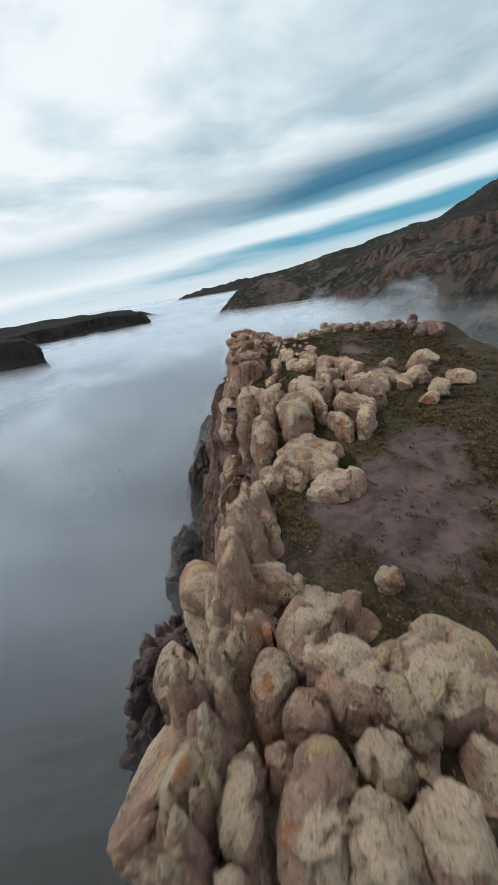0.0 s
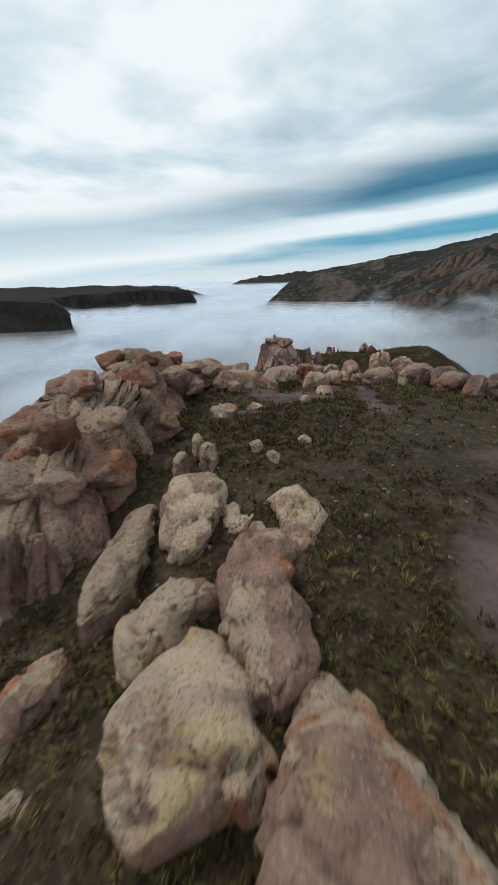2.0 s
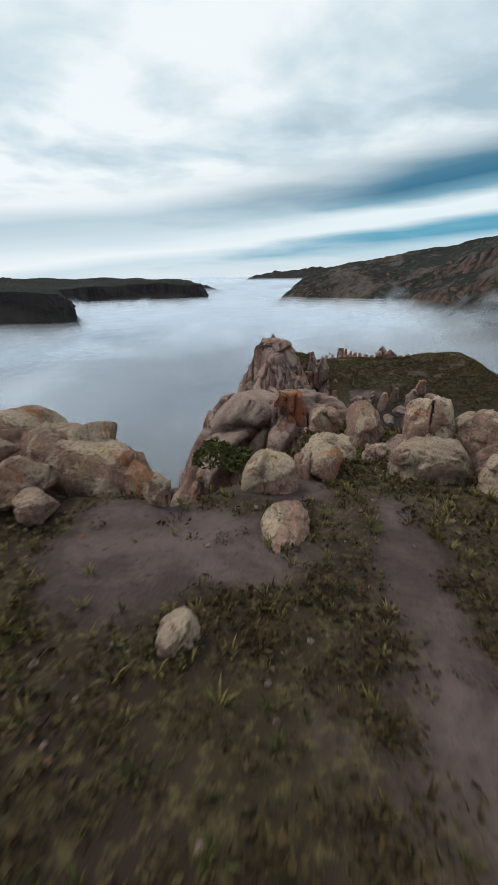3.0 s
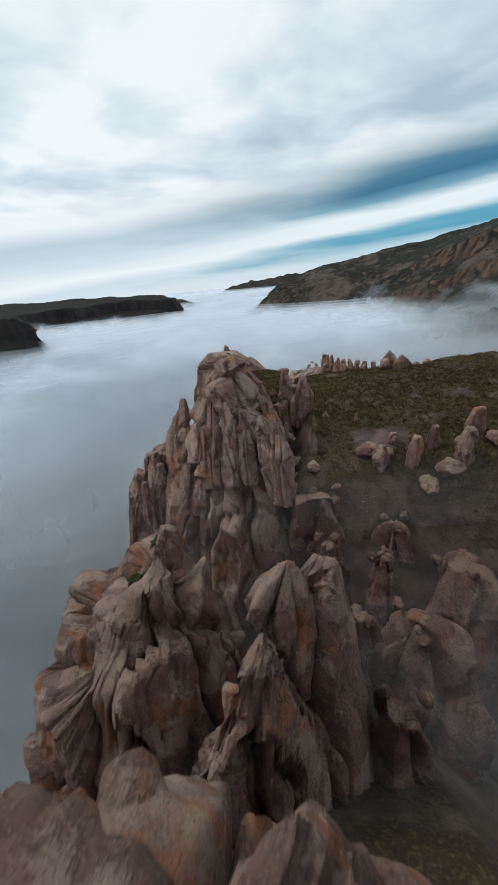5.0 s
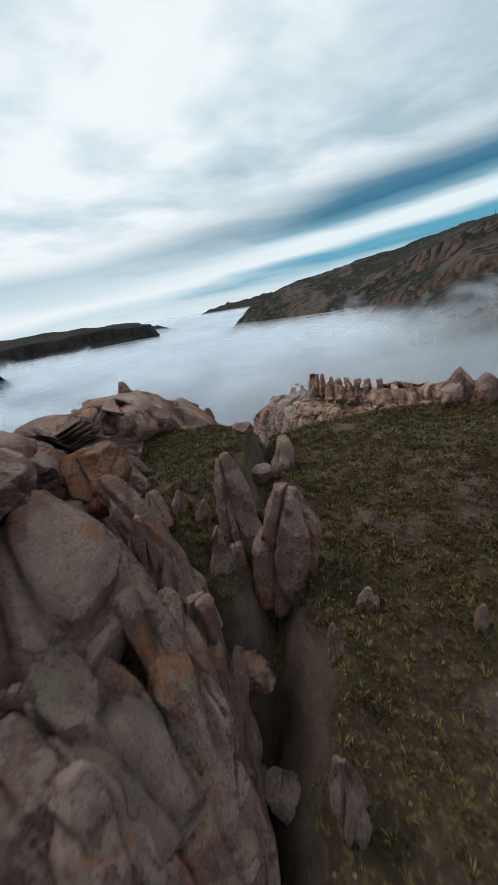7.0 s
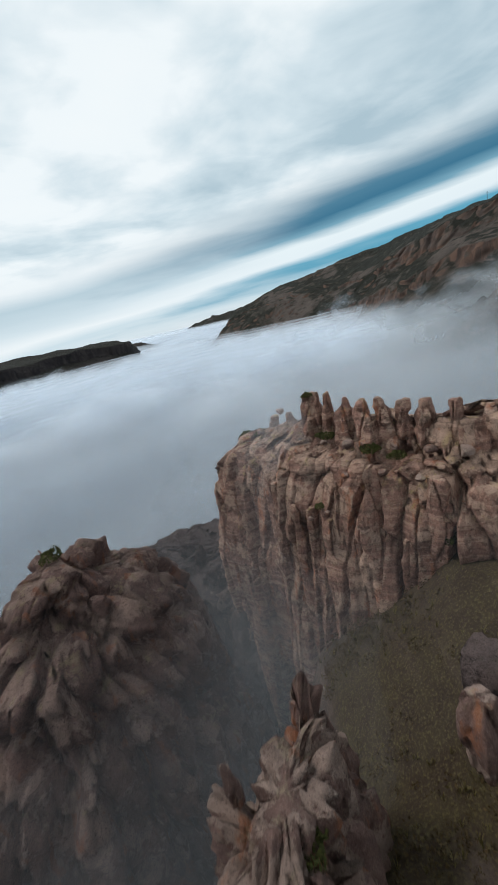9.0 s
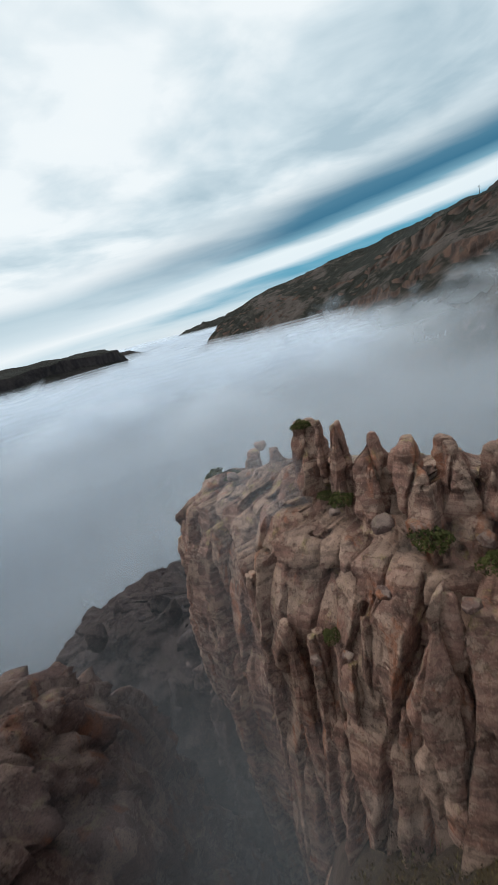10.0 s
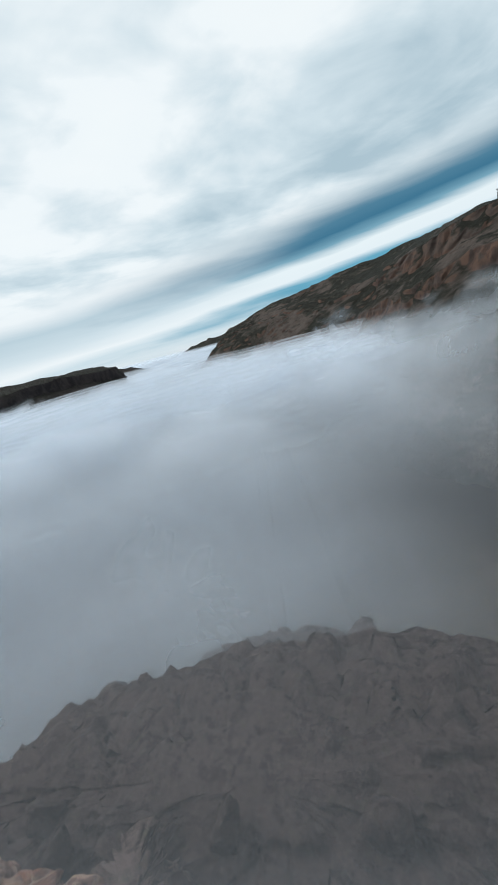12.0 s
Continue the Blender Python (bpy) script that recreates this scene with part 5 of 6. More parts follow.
fin = tower("jagged grey-pink rock fin with deep cracks, half in fog", "rock fin", "rock_fin")
massif(fin, [ring(-60, (-6, 61), (0, 59), (7, 63), (7, 72), (2, 77), (-6, 74)), ring(-26, (-2.8, 63.6), (0, 62.4), (4.2, 65), (4.6, 69.5), (1, 73), (-3.2, 71)),
             ring(-19.5, (-1.6, 64.6), (0.6, 63.8), (3.4, 66), (3.9, 68.8), (1.6, 70.8), (-1.6, 70)), ring(-16.8, (1.0, 66.4), (1.8, 65.8), (3.0, 66.8), (3.3, 68.0), (2.4, 68.8), (1.0, 68.6))], GREY_ROCK, 300, 140, 2.2, 0.9, 67, jag=1.4, edge=0.10, tall=0.15, fine=0.6)
fin2 = tower("pale fin of rock rising from the misty gully", "rock fin", "rock_fin")
massif(fin2, [ring(-60, (-2, 56), (6, 57), (13, 62), (14, 72), (8, 74), (0, 66)), ring(-27, (1.6, 60.4), (5, 60.5), (9.4, 63), (10, 68), (7.4, 69), (3, 65)),
              ring(-20, (3.6, 61.4), (5.6, 61.6), (8.4, 63.6), (8.8, 66.4), (7.2, 67), (4.6, 64)), ring(-15.0, (6.4, 63.6), (6.9, 63.5), (7.8, 64.2), (7.9, 65), (7.3, 65.3), (6.6, 64.7))], GREY_ROCK, 300, 140, 2.0, 0.8, 68, jag=1.2, edge=0.10, tall=0.15, fine=0.6)
for _x, _y, _z, _s, _p in ((2.5, 67.6, -16.4, 1.2, fin), (1.2, 66.0, -18.2, 1.3, fin), (-0.6, 65.4, -19.8, 1.5, fin), (2.6, 66.4, -18.4, 1.2, fin), (0.6, 68.4, -18.6, 1.4, fin), (-1.6, 67.0, -20.4, 1.6, fin), (7.3, 64.4, -16.0, 0.9, fin2), (6.6, 63.6, -16.8, 1.0, fin2), (7.8, 65.4, -17.2, 1.1, fin2), (5.6, 63.0, -18.6, 1.3, fin2), (8.4, 66.4, -18.8, 1.2, fin2)):
    rock(_x, _y, (_s, _s * 0.9, _s * 1.5), 61 * _x + 9 * _y, _z, 0.45, "column", 4, GREY_ROCK, _p, "block", tip=0.5)
for _x, _y, _z, _w, _h in ((9.3, 75.6, -18.8, 3.4, 10.0), (9.0, 72.6, -19.9, 2.0, 8.0), (11.5, 71.5, -20.0, 1.6, 7.0), (10.0, 68.9, -21.2, 1.8, 7.0), (6.9, 72.8, -22.4, 1.4, 6.0), (12.8, 69.2, -21.6, 4.6, 9.0), (10.8, 64.6, -20.4, 2.6, 8.0), (15.6, 72.6, -21.4, 4.0, 9.0), (13.0, 75.0, -20.4, 2.4, 7.0)):
    pillar = tower("grey rock pillar rising out of the gully mist", "rock pillar", "rock_pillar")
    rock(_x, _y, (_w * 1.25, _w * 1.1, _h), 40 * _x, _z - _h, 0, "column", 5, CLIFF_ROCK, pillar, "shaft", tip=0.6)
    for _k in range(3):
        _a = 2.1 * _k + _x
        rock(_x + 0.26 * _w * math.cos(_a), _y + 0.26 * _w * math.sin(_a), (0.6, 0.55, 0.6), 70 * _k, _z - 0.30 - 0.1 * _k, 0, "boulder", 4, CLIFF_ROCK, pillar, "block")

# ---- the tall tower ----
peak = tower("tall pointed rock tower of cracked grey-pink sandstone", "rock tower")
massif(peak, [ring(-70, (-6, 76), (-1, 73), (8, 71.5), (10, 82), (8, 100), (-2, 104), (-9, 96)), ring(-29, (-3, 79), (-1.2, 76.4), (6.8, 74.6), (8.2, 79), (7, 95), (0, 100), (-5, 95)),
              ring(-21, (-1.4, 80), (0.4, 77), (5.4, 75.8), (6.0, 78.8), (5.0, 94), (0.5, 98), (-2.6, 94)), ring(-17, (0.2, 80.6), (1.6, 78.2), (4.4, 77.2), (4.8, 79.2), (3.8, 92), (1.4, 96), (-0.6, 92)),
              ring(-15, (1.2, 81.6), (2.2, 79.2), (3.5, 78.4), (3.9, 80), (3.0, 90), (1.6, 94.6), (0.4, 91)), ring(-13, (1.5, 82.4), (2.2, 80.4), (3.2, 79.6), (3.4, 80.8), (2.6, 86.5), (1.6, 91.6), (0.8, 88)),
              ring(-12.5, (1.9, 82.6), (2.4, 81.2), (3.2, 80.6), (3.5, 81.4), (2.6, 84.5), (1.8, 87), (1.3, 85.6))], GREY_ROCK, 420, 190, 2.2, 1.0, 71, jag=0.6, edge=0.06, tall=0.14, fine=0.6)
massif(peak, [ring(-70, (-9, 92), (0, 84), (9, 86), (11, 97), (6, 106), (-6, 104)), ring(-24, (-2, 88.5), (1, 85.5), (5, 87), (6, 93), (5.6, 99), (2, 101), (-2, 96)), ring(-17, (-0.6, 89.4), (1, 87.4), (3.8, 88.4), (4.6, 93), (4.6, 98), (2, 99), (-0.6, 95)),
              ring(-14.6, (0, 91), (1, 89.4), (2.4, 90), (3.0, 93), (3.0, 96), (1.6, 96.6), (0.2, 94)), ring(-13.4, (0.6, 92), (1.2, 91.2), (1.8, 92), (1.9, 93.6), (1.4, 94.4), (0.7, 93.6))], GREY_ROCK, 280, 130, 1.5, 0.8, 79, jag=0.5, edge=0.08, tall=0.14, fine=0.6)
# left shoulder
massif(peak, [ring(-70, (-11, 79), (-7, 77), (-1, 79), (-1, 92), (-7, 95), (-12, 91)), ring(-28, (-7.4, 81.2), (-5.6, 79.6), (-2, 80.6), (-1.6, 89), (-5.2, 91), (-7.6, 89)),
              ring(-22.4, (-5.8, 81.4), (-4.8, 80.6), (-3, 81), (-2.6, 87), (-5, 89), (-6, 87)), ring(-19.8, (-4.4, 82.2), (-3.9, 81.8), (-2.9, 82.2), (-2.6, 85.6), (-3.6, 87), (-4.4, 85.6))], GREY_ROCK, 280, 150, 1.7, 0.8, 72, jag=1.0, edge=0.09, tall=0.09, fine=0.6)


def spire(x, y, top, w, h, turn=0, lean=(0, 0), tip=0.35, sub=4, mat=None):
    """A pointed slab of the tower, given by the place and height of its top."""
    rock(x, y, (w * 1.3, w * 0.95, h * 1.1), turn, top - h * 1.1, 0, "column", sub, mat or GREY_ROCK, peak, "spire", tilt=lean, tip=tip)


# pointed slabs on the front and crest
spire(1.3, 93.4, -12.6, 1.7, 4.5, 20, tip=0.3)
spire(0.6, 90.3, -13.0, 1.6, 4.0, 60)
spire(-0.4, 89.4, -13.4, 1.7, 4.6, 10)
spire(0.3, 87.6, -13.4, 1.5, 3.6, 80)
spire(2.0, 91.6, -13.7, 1.4, 3.2, 30)
spire(2.6, 95.4, -14.4, 1.2, 4.0, 35)
spire(3.3, 96.8, -14.9, 1.1, 3.8, 75)
spire(4.2, 98.2, -15.7, 1.2, 3.8, 15)
spire(2.0, 97.6, -15.4, 1.3, 4.2, 55)
rock(2.4, 82.6, (2.2, 2.6, 1.5), 25, -12.9, 0, "boulder", 5, GREY_ROCK, peak, "capstone")
rock(3.4, 80.7, (2.2, 1.5, 1.3), 10, -12.7, 0.1, "boulder", 5, GREY_ROCK, peak, "capstone")
rock(3.6, 84.2, (1.7, 1.8, 1.9), 60, -14.4, 0, "boulder", 5, RED_ROCK, peak, "capstone")
rock(1.6, 86.2, (1.7, 2.2, 2.0), 80, -15.3, 0, "boulder", 4, GREY_ROCK, peak, "capstone")
spire(3.9, 77.7, -14.6, 1.3, 6.0, 10, (6, 0), 0.3, 5)
spire(2.6, 78.0, -14.7, 1.3, 6.5, 40, (8, -4), 0.25, 5)
spire(1.3, 78.7, -15.2, 1.2, 6.0, 70, (6, -6), 0.3, 5)
spire(-0.6, 80.4, -16.3, 1.2, 5.6, 65, (3, -5), 0.35)
spire(5.6, 79.0, -16.9, 1.0, 5.0, 45, (4, 6), 0.35)
spire(4.8, 82.8, -13.6, 1.1, 3.0, 15, (10, 6), 0.3, 5)
spire(5.6, 82.2, -15.1, 1.2, 4.6, 30, (10, 6), 0.4, 5)
spire(4.4, 80.2, -14.3, 1.2, 4.0, 5, (10, 2), 0.35, 5)
spire(6.0, 81.0, -16.4, 1.0, 4.6, 75, (8, 8), 0.4)
spire(6.3, 84.2, -15.6, 0.9, 3.4, 20, (8, 6), 0.4)
for _x, _y, _t in ((-3.4, 81.6, -18.4), (-4.4, 82.8, -19.2), (-5.0, 82.2, -20.2), (-5.5, 81.4, -22.0), (-4.2, 80.9, -20.4), (-2.8, 80.6, -19.0), (-2.2, 82.4, -17.6)):
    spire(_x, _y, _t, 1.1, 4.6, 60 * _x, (2, -3), 0.5)


def leaning_slab(top, foot, w, tip):
    """A broad slab of the tower that leans from its foot to its pointed top."""
    COUNT[0] += 1
    a, b = Vector(top), Vector(foot)
    n = (a - b).length * 1.12
    ob = new("slab", rock_mesh((w * 1.25, w * 0.9, n), COUNT[0], "column", 5 if n > 2 else 4, GREY_ROCK, tip))
    ob.matrix_world = Matrix.Translation(b) @ (a - b).to_track_quat("Z", "Y").to_matrix().to_4x4()
    ob.parent = peak


leaning_slab((4.49, 83.45, -13.65), (6.30, 82.50, -17.00), 1.10, 0.40)
leaning_slab((5.60, 81.40, -15.00), (6.90, 80.60, -19.50), 1.50, 0.55)
leaning_slab((5.75, 76.80, -15.10), (6.35, 75.50, -19.50), 1.10, 0.35)
leaning_slab((6.45, 76.40, -15.50), (7.00, 75.30, -19.60), 1.20, 0.40)
leaning_slab((4.60, 77.50, -14.60), (4.90, 76.00, -18.50), 1.00, 0.25)
leaning_slab((3.80, 80.60, -14.90), (5.40, 79.20, -18.00), 1.50, 0.50)
leaning_slab((3.40, 78.60, -14.40), (3.70, 76.40, -18.80), 1.30, 0.30)
leaning_slab((2.30, 79.00, -14.20), (2.30, 76.60, -19.00), 1.30, 0.30)
leaning_slab((5.40, 78.60, -15.40), (6.40, 77.60, -18.60), 1.20, 0.40)
leaning_slab((5.50, 82.66, -15.29), (6.49, 79.96, -18.04), 1.70, 0.50)
leaning_slab((4.31, 80.07, -14.99), (5.99, 78.90, -17.25), 1.60, 0.50)
leaning_slab((4.19, 79.16, -15.12), (5.47, 78.26, -16.96), 1.40, 0.40)
leaning_slab((5.75, 79.63, -17.16), (6.73, 78.41, -18.08), 1.50, 0.60)
leaning_slab((3.24, 81.92, -13.19), (4.93, 80.40, -15.61), 2.60, 0.60)
leaning_slab((4.53, 82.63, -15.05), (4.95, 82.18, -15.72), 0.60, 0.60)
leaning_slab((5.21, 80.53, -16.09), (5.23, 80.13, -16.51), 0.55, 0.70)
leaning_slab((4.58, 85.06, -14.63), (4.87, 84.68, -15.52), 0.60, 0.50)
leaning_slab((1.36, 78.93, -15.68), (1.23, 77.22, -17.55), 1.20, 0.30)
leaning_slab((1.77, 79.10, -15.88), (2.41, 77.97, -17.84), 1.00, 0.30)
leaning_slab((3.88, 79.60, -16.86), (4.10, 78.24, -18.55), 1.10, 0.30)
leaning_slab((5.02, 78.92, -18.06), (5.86, 77.03, -19.91), 1.30, 0.30)
leaning_slab((5.98, 80.38, -16.81), (6.31, 79.00, -18.61), 1.10, 0.30)
leaning_slab((3.03, 78.99, -17.01), (3.27, 78.08, -18.27), 1.00, 0.30)
leaning_slab((4.75, 80.37, -16.36), (4.89, 79.20, -18.04), 1.30, 0.30)
leaning_slab((1.72, 77.76, -17.21), (1.76, 76.75, -18.29), 1.10, 0.30)
leaning_slab((4.02, 78.10, -18.36), (4.11, 77.33, -19.20), 0.80, 0.30)
leaning_slab((6.75, 79.85, -17.60), (6.83, 77.86, -19.56), 1.10, 0.30)
leaning_slab((2.31, 79.90, -15.32), (2.61, 79.03, -17.00), 1.60, 0.30)
leaning_slab((5.78, 81.41, -15.22), (6.48, 79.98, -17.70), 1.20, 0.30)
leaning_slab((2.36, 80.37, -15.54), (1.36, 77.73, -20.16), 1.90, 0.35)
leaning_slab((0.48, 80.38, -17.72), (0.07, 77.85, -21.73), 1.60, 0.35)
leaning_slab((4.55, 79.98, -17.44), (4.96, 78.23, -20.75), 1.50, 0.35)
leaning_slab((6.30, 80.23, -17.34), (6.96, 78.30, -20.91), 1.40, 0.35)
leaning_slab((-0.23, 81.33, -14.85), (-0.68, 79.45, -18.98), 1.80, 0.35)
leaning_slab((3.32, 80.77, -15.10), (3.57, 79.90, -17.69), 1.40, 0.35)
# the split horn beside the tower and slabs in the turf
horn = tower("split upright slabs of grey rock standing in turf", "standing rock", "standing_rock")
rock(7.0, 84.6, (1.3, 1.1, 3.9), 20, -17.3, 0, "column", 5, GREY_ROCK, horn, "slab", tilt=(4, -4), tip=0.35)
rock(8.0, 84.0, (1.8, 1.2, 3.9), 10, -17.8, 0, "column", 5, GREY_ROCK, horn, "slab", tilt=(8, 4), tip=0.4)
rock(6.5, 84.0, (0.9, 0.7, 2.9), 50, -17.8, 0, "column", 4, GREY_ROCK, horn, "slab", tilt=(4, -6), tip=0.3)
rock(8.3, 89.6, (1.3, 1.1, 2.4), 10, -17.4, 0, "column", 4, GREY_ROCK, horn, "slab", tip=0.4)


def slab(x, y, w, h, turn=0.0, tip=0.35, label="pale upright stone stuck in the turf slope", lean=(6, 0), mat=None):
    return rock(x, y, (w, w * 0.8, h), turn, None, 0.3, "column", 4, mat or GREY_ROCK, None, "standing_stone", label, lean, "stones on the turf slope", tip=tip)


slab(8.9, 81.8, 0.45, 1.5)
slab(8.7, 79.5, 0.75, 2.4)
slab(9.8, 82.6, 0.6, 0.8, 20)
slab(11.8, 81.8, 0.45, 0.9, 30)
slab(5.2, 85.6, 0.5, 1.0, 60)
slab(5.9, 85.2, 0.6, 0.9, 10)
slab(12.6, 77.6, 1.2, 1.8, 40, 0.6)
slab(14.6, 77.6, 1.3, 2.2, 70, 0.6)
slab(15.9, 78.6, 1.2, 2.0, 20, 0.6)
slab(17.4, 77.6, 1.8, 2.6, 50, 0.6)
slab(18.8, 79.6, 1.6, 2.4, 10, 0.6)
slab(13.8, 79.4, 0.8, 1.0, 35, 0.6)
for _x, _y, _s in ((7.2, 77.6, 1.1), (7.6, 80.4, 0.9), (7.0, 82.2, 1.0), (7.9, 86.6, 0.8), (7.3, 88.6, 1.0), (6.8, 91.0, 0.9), (8.6, 77.8, 0.9), (7.4, 79.0, 0.7), (12.0, 78.6, 1.2), (13.2, 78.2, 0.9), (16.4, 76.8, 1.4), (19.8, 78.4, 1.5), (15.2, 76.4, 1.3)):
    rock(_x, _y, (_s, _s * 1.3, _s * 0.8), 83 * _x, None, 0.3, "boulder", 4, GREY_ROCK, None, "boulder", "grey rounded rock at the edge of the turf slope", group="stones on the turf slope")
knob = tower("reddish knob of cracked boulders on the crest of the turf slope", "rock outcrop", "rock_outcrop")
for _x, _y, _s, _h in ((16.9, 93.6, 1.4, 2.2), (17.9, 93.2, 1.3, 1.7), (16.2, 93.0, 1.0, 1.4), (18.6, 94.2, 1.0, 1.1), (17.3, 92.4, 1.1, 1.2), (19.6, 94.4, 0.8, 0.7), (20.6, 94.6, 0.9, 0.8)):
    rock(_x, _y, (_s, _s, _h), 33 * _x, float(land(_x, _y)), 0.2, "boulder", 4, GREY_ROCK, knob, "block")

# ---- rocks behind the turf slope ----
back = tower("dark slanting rock fin wrapped in mist", "rock fin", "rock_fin")
massif(back, [ring(-75, (-21.8, 111.5), (-5.8, 109.5), (4.2, 119.5), (5.2, 135.5), (-3.8, 147.5), (-19.8, 141.5)), ring(-37.5, (-13.8, 117.5), (-5.8, 115.5), (0.8, 121.5), (1.2, 131.5), (-3.8, 137.5), (-12.8, 135.5)),
              ring(-31.4, (-9.8, 120.5), (-5.2, 119.1), (-1.4, 122.5), (-1, 129.1), (-4.4, 132.5), (-9.8, 130.5)), ring(-27.8, (-6.8, 123.9), (-4.8, 123.1), (-3.4, 125.1), (-3.4, 127.1), (-4.8, 128.1), (-7.2, 127.1))], CLIFF_ROCK, 220, 110, 2.2, 1.2, 73, jag=1.0)
for _x, _y, _z, _s in ((-5, 125.3, -28.6, 1.4), (-3.6, 126.3, -28.2, 1.2), (-6.8, 125.5, -29.4, 1.6), (-2.4, 124.1, -31, 1.6), (-8.2, 123.5, -32, 2.0), (-5.2, 121.5, -32.6, 1.8), (-6.4, 128.5, -30, 1.5)):
    rock(_x, _y, (_s * 1.3, _s, _s * 1.3), 47 * _x, _z, 0.3, "boulder", 4, CLIFF_ROCK, back, "block")
pillar = tower("narrow rock pillar with mossy ledges in the misty gap", "rock pillar", "rock_pillar")
massif(pillar, [ring(-60, (4, 103), (10, 101), (15, 106), (14, 118), (8, 118), (4, 112)), ring(-31, (7, 106), (9.5, 105), (11.6, 108), (11.4, 113.4), (9.6, 114), (7.2, 111)),
                ring(-27, (7.8, 108), (9.4, 107.4), (10.8, 109.4), (10.8, 112.8), (9.8, 113.2), (8, 110.8))], GREY_ROCK, 220, 110, 0.9, 0.5, 74, jag=1.4)
rock(10.0, 112.5, (0.5, 0.5, 1.3), 10, -27.4, 0, "column", 4, GREY_ROCK, pillar, "pinnacle")
rock(8.1, 110.6, (0.6, 0.6, 1.6), 40, -26.9, 0, "column", 4, GREY_ROCK, pillar, "pinnacle")
rock(9.2, 111.2, (0.5, 0.5, 1.2), 70, -27.5, 0, "column", 4, GREY_ROCK, pillar, "pinnacle")
rock(15.6, 112.4, (1.6, 1.8, 3.4), 25, -30.0, 0, "column", 4, GREY_ROCK, None, "rock_pillar", "pale rock stump in the misty hollow", tip=0.6)
rock(17.6, 115.4, (2.2, 2.2, 3.6), 55, -32.0, 0, "boulder", 4, DARK_ROCK, None, "rock_pillar", "dark rock stump in the misty hollow", tip=0.6)

# ---- the layered cliff ----
wall = tower("banded reddish conglomerate cliff crowned with small pinnacles", "cliff", "cliff")
massif(wall, [ring(-85, (2, 149), (4, 142), (7, 132), (10, 125), (22, 112), (42, 104), (50, 116), (34, 132), (22, 146), (10, 152)),
              ring(-40, (1.0, 150, -46), (3.6, 143, -43), (8.0, 135), (12.4, 128), (21, 120), (38, 111.5), (42, 120), (29, 130), (19, 141), (12, 148)),
              ring(-29, (2.4, 150, -37), (4.6, 143, -33), (9.0, 136), (13.2, 129.2), (21, 122.6), (38, 114.5), (41, 120), (27.4, 129), (17.6, 140), (11, 147, -33)),
              ring(-26.2, (3.4, 149.6, -34), (5.6, 143, -29), (10.2, 136.4, -26.6), (14.4, 130.2), (21.5, 123.8), (38, 116), (40, 120), (26.4, 128.4), (17.2, 139, -26.6), (10.6, 146, -30)),
              ring(-25.6, (4.4, 149, -33), (6.6, 143, -28), (11.6, 136.8, -26.0), (15.4, 131.4), (22, 125.4), (38, 117.6), (39.6, 120.4), (25.8, 128), (16.8, 138.4, -26), (10.2, 145.4, -29.4)),
              ring(-23.6, (5.4, 148.4, -32), (7.6, 143, -27.2), (12.6, 137, -24.8), (15.9, 132.2), (22.4, 126.4), (38, 118.8), (39.2, 120), (25.4, 127.4), (16.2, 137, -25.2), (9.8, 145, -28.4))], LAYER_ROCK, 720, 220, 1.3, 1.0, 75, strata=0.10, jag=0.5, fine=0.25, tall=0.02, share=[1.6, 2.2, 2.6, 3.0, 1.6, 0.3, 0.3, 0.4, 0.6, 0.8], edge=0.10)
spur = tower("dark broken spur trailing off from the banded cliff into fog", "rock spur", "rock_spur")
massif(spur, [ring(-85, (-9.5, 160), (-2.5, 146), (6.5, 144), (10.5, 154), (4.5, 168), (-5.5, 170)), ring(-56, (-3.5, 156), (0.9, 148), (5.5, 147.6), (6.9, 153), (3.5, 161), (-1.5, 162)),
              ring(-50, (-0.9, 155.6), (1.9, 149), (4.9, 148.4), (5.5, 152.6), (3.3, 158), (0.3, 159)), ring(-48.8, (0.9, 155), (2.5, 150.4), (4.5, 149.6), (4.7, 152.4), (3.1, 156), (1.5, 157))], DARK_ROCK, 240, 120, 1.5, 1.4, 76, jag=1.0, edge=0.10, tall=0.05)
for _x, _y, _t in ((4.5, 149.4, -45.9), (3.7, 151.4, -46.5), (3.1, 153.4, -47.3), (2.5, 155.4, -47.9), (1.7, 157, -48.7)):
    rock(_x, _y, (1.4, 1.3, 3.0), 50 * _x, _t - 3.0, 0, "column", 4, DARK_ROCK, spur, "pinnacle", tip=0.5)


def pinnacle(x, y, top, w, h, tip=0.4, mat=None, sub=4):
    rock(x, y, (w * 1.35, w * 1.1, h * 1.15), 41 * x + 13 * y, top - h * 1.15, 0, "layered", sub, mat or LAYER_ROCK, wall, "pinnacle", tip=tip)
    c = 0.2 * w + 0.06
    rock(x, y, (c, c * 0.9, c * 0.7), 77 * x, top - 0.10 * h - 0.25 * c, 0, "boulder", 3, GREY_ROCK, wall, "capstone")


pinnacle(14.2, 135.0, -22.0, 1.6, 4.0, 0.8, sub=5)
pinnacle(14.95, 133.4, -21.7, 0.7, 2.6, 0.45, sub=5)
pinnacle(15.55, 132.6, -21.7, 1.3, 3.2, 0.25, sub=5)
pinnacle(16.6, 131.4, -22.0, 2.0, 3.4, 0.2, sub=5)
pinnacle(16.2, 130.9, -23.3, 0.6, 1.4, 0.4)
pinnacle(17.5, 130.3, -22.1, 1.5, 2.6, 0.6, sub=5)
pinnacle(18.5, 129.2, -22.0, 1.5, 2.8, 0.55, sub=5)
pinnacle(19.6, 128.4, -22.2, 1.4, 2.4, 0.6)
pinnacle(20.8, 127.6, -22.3, 1.5, 2.8, 0.6)
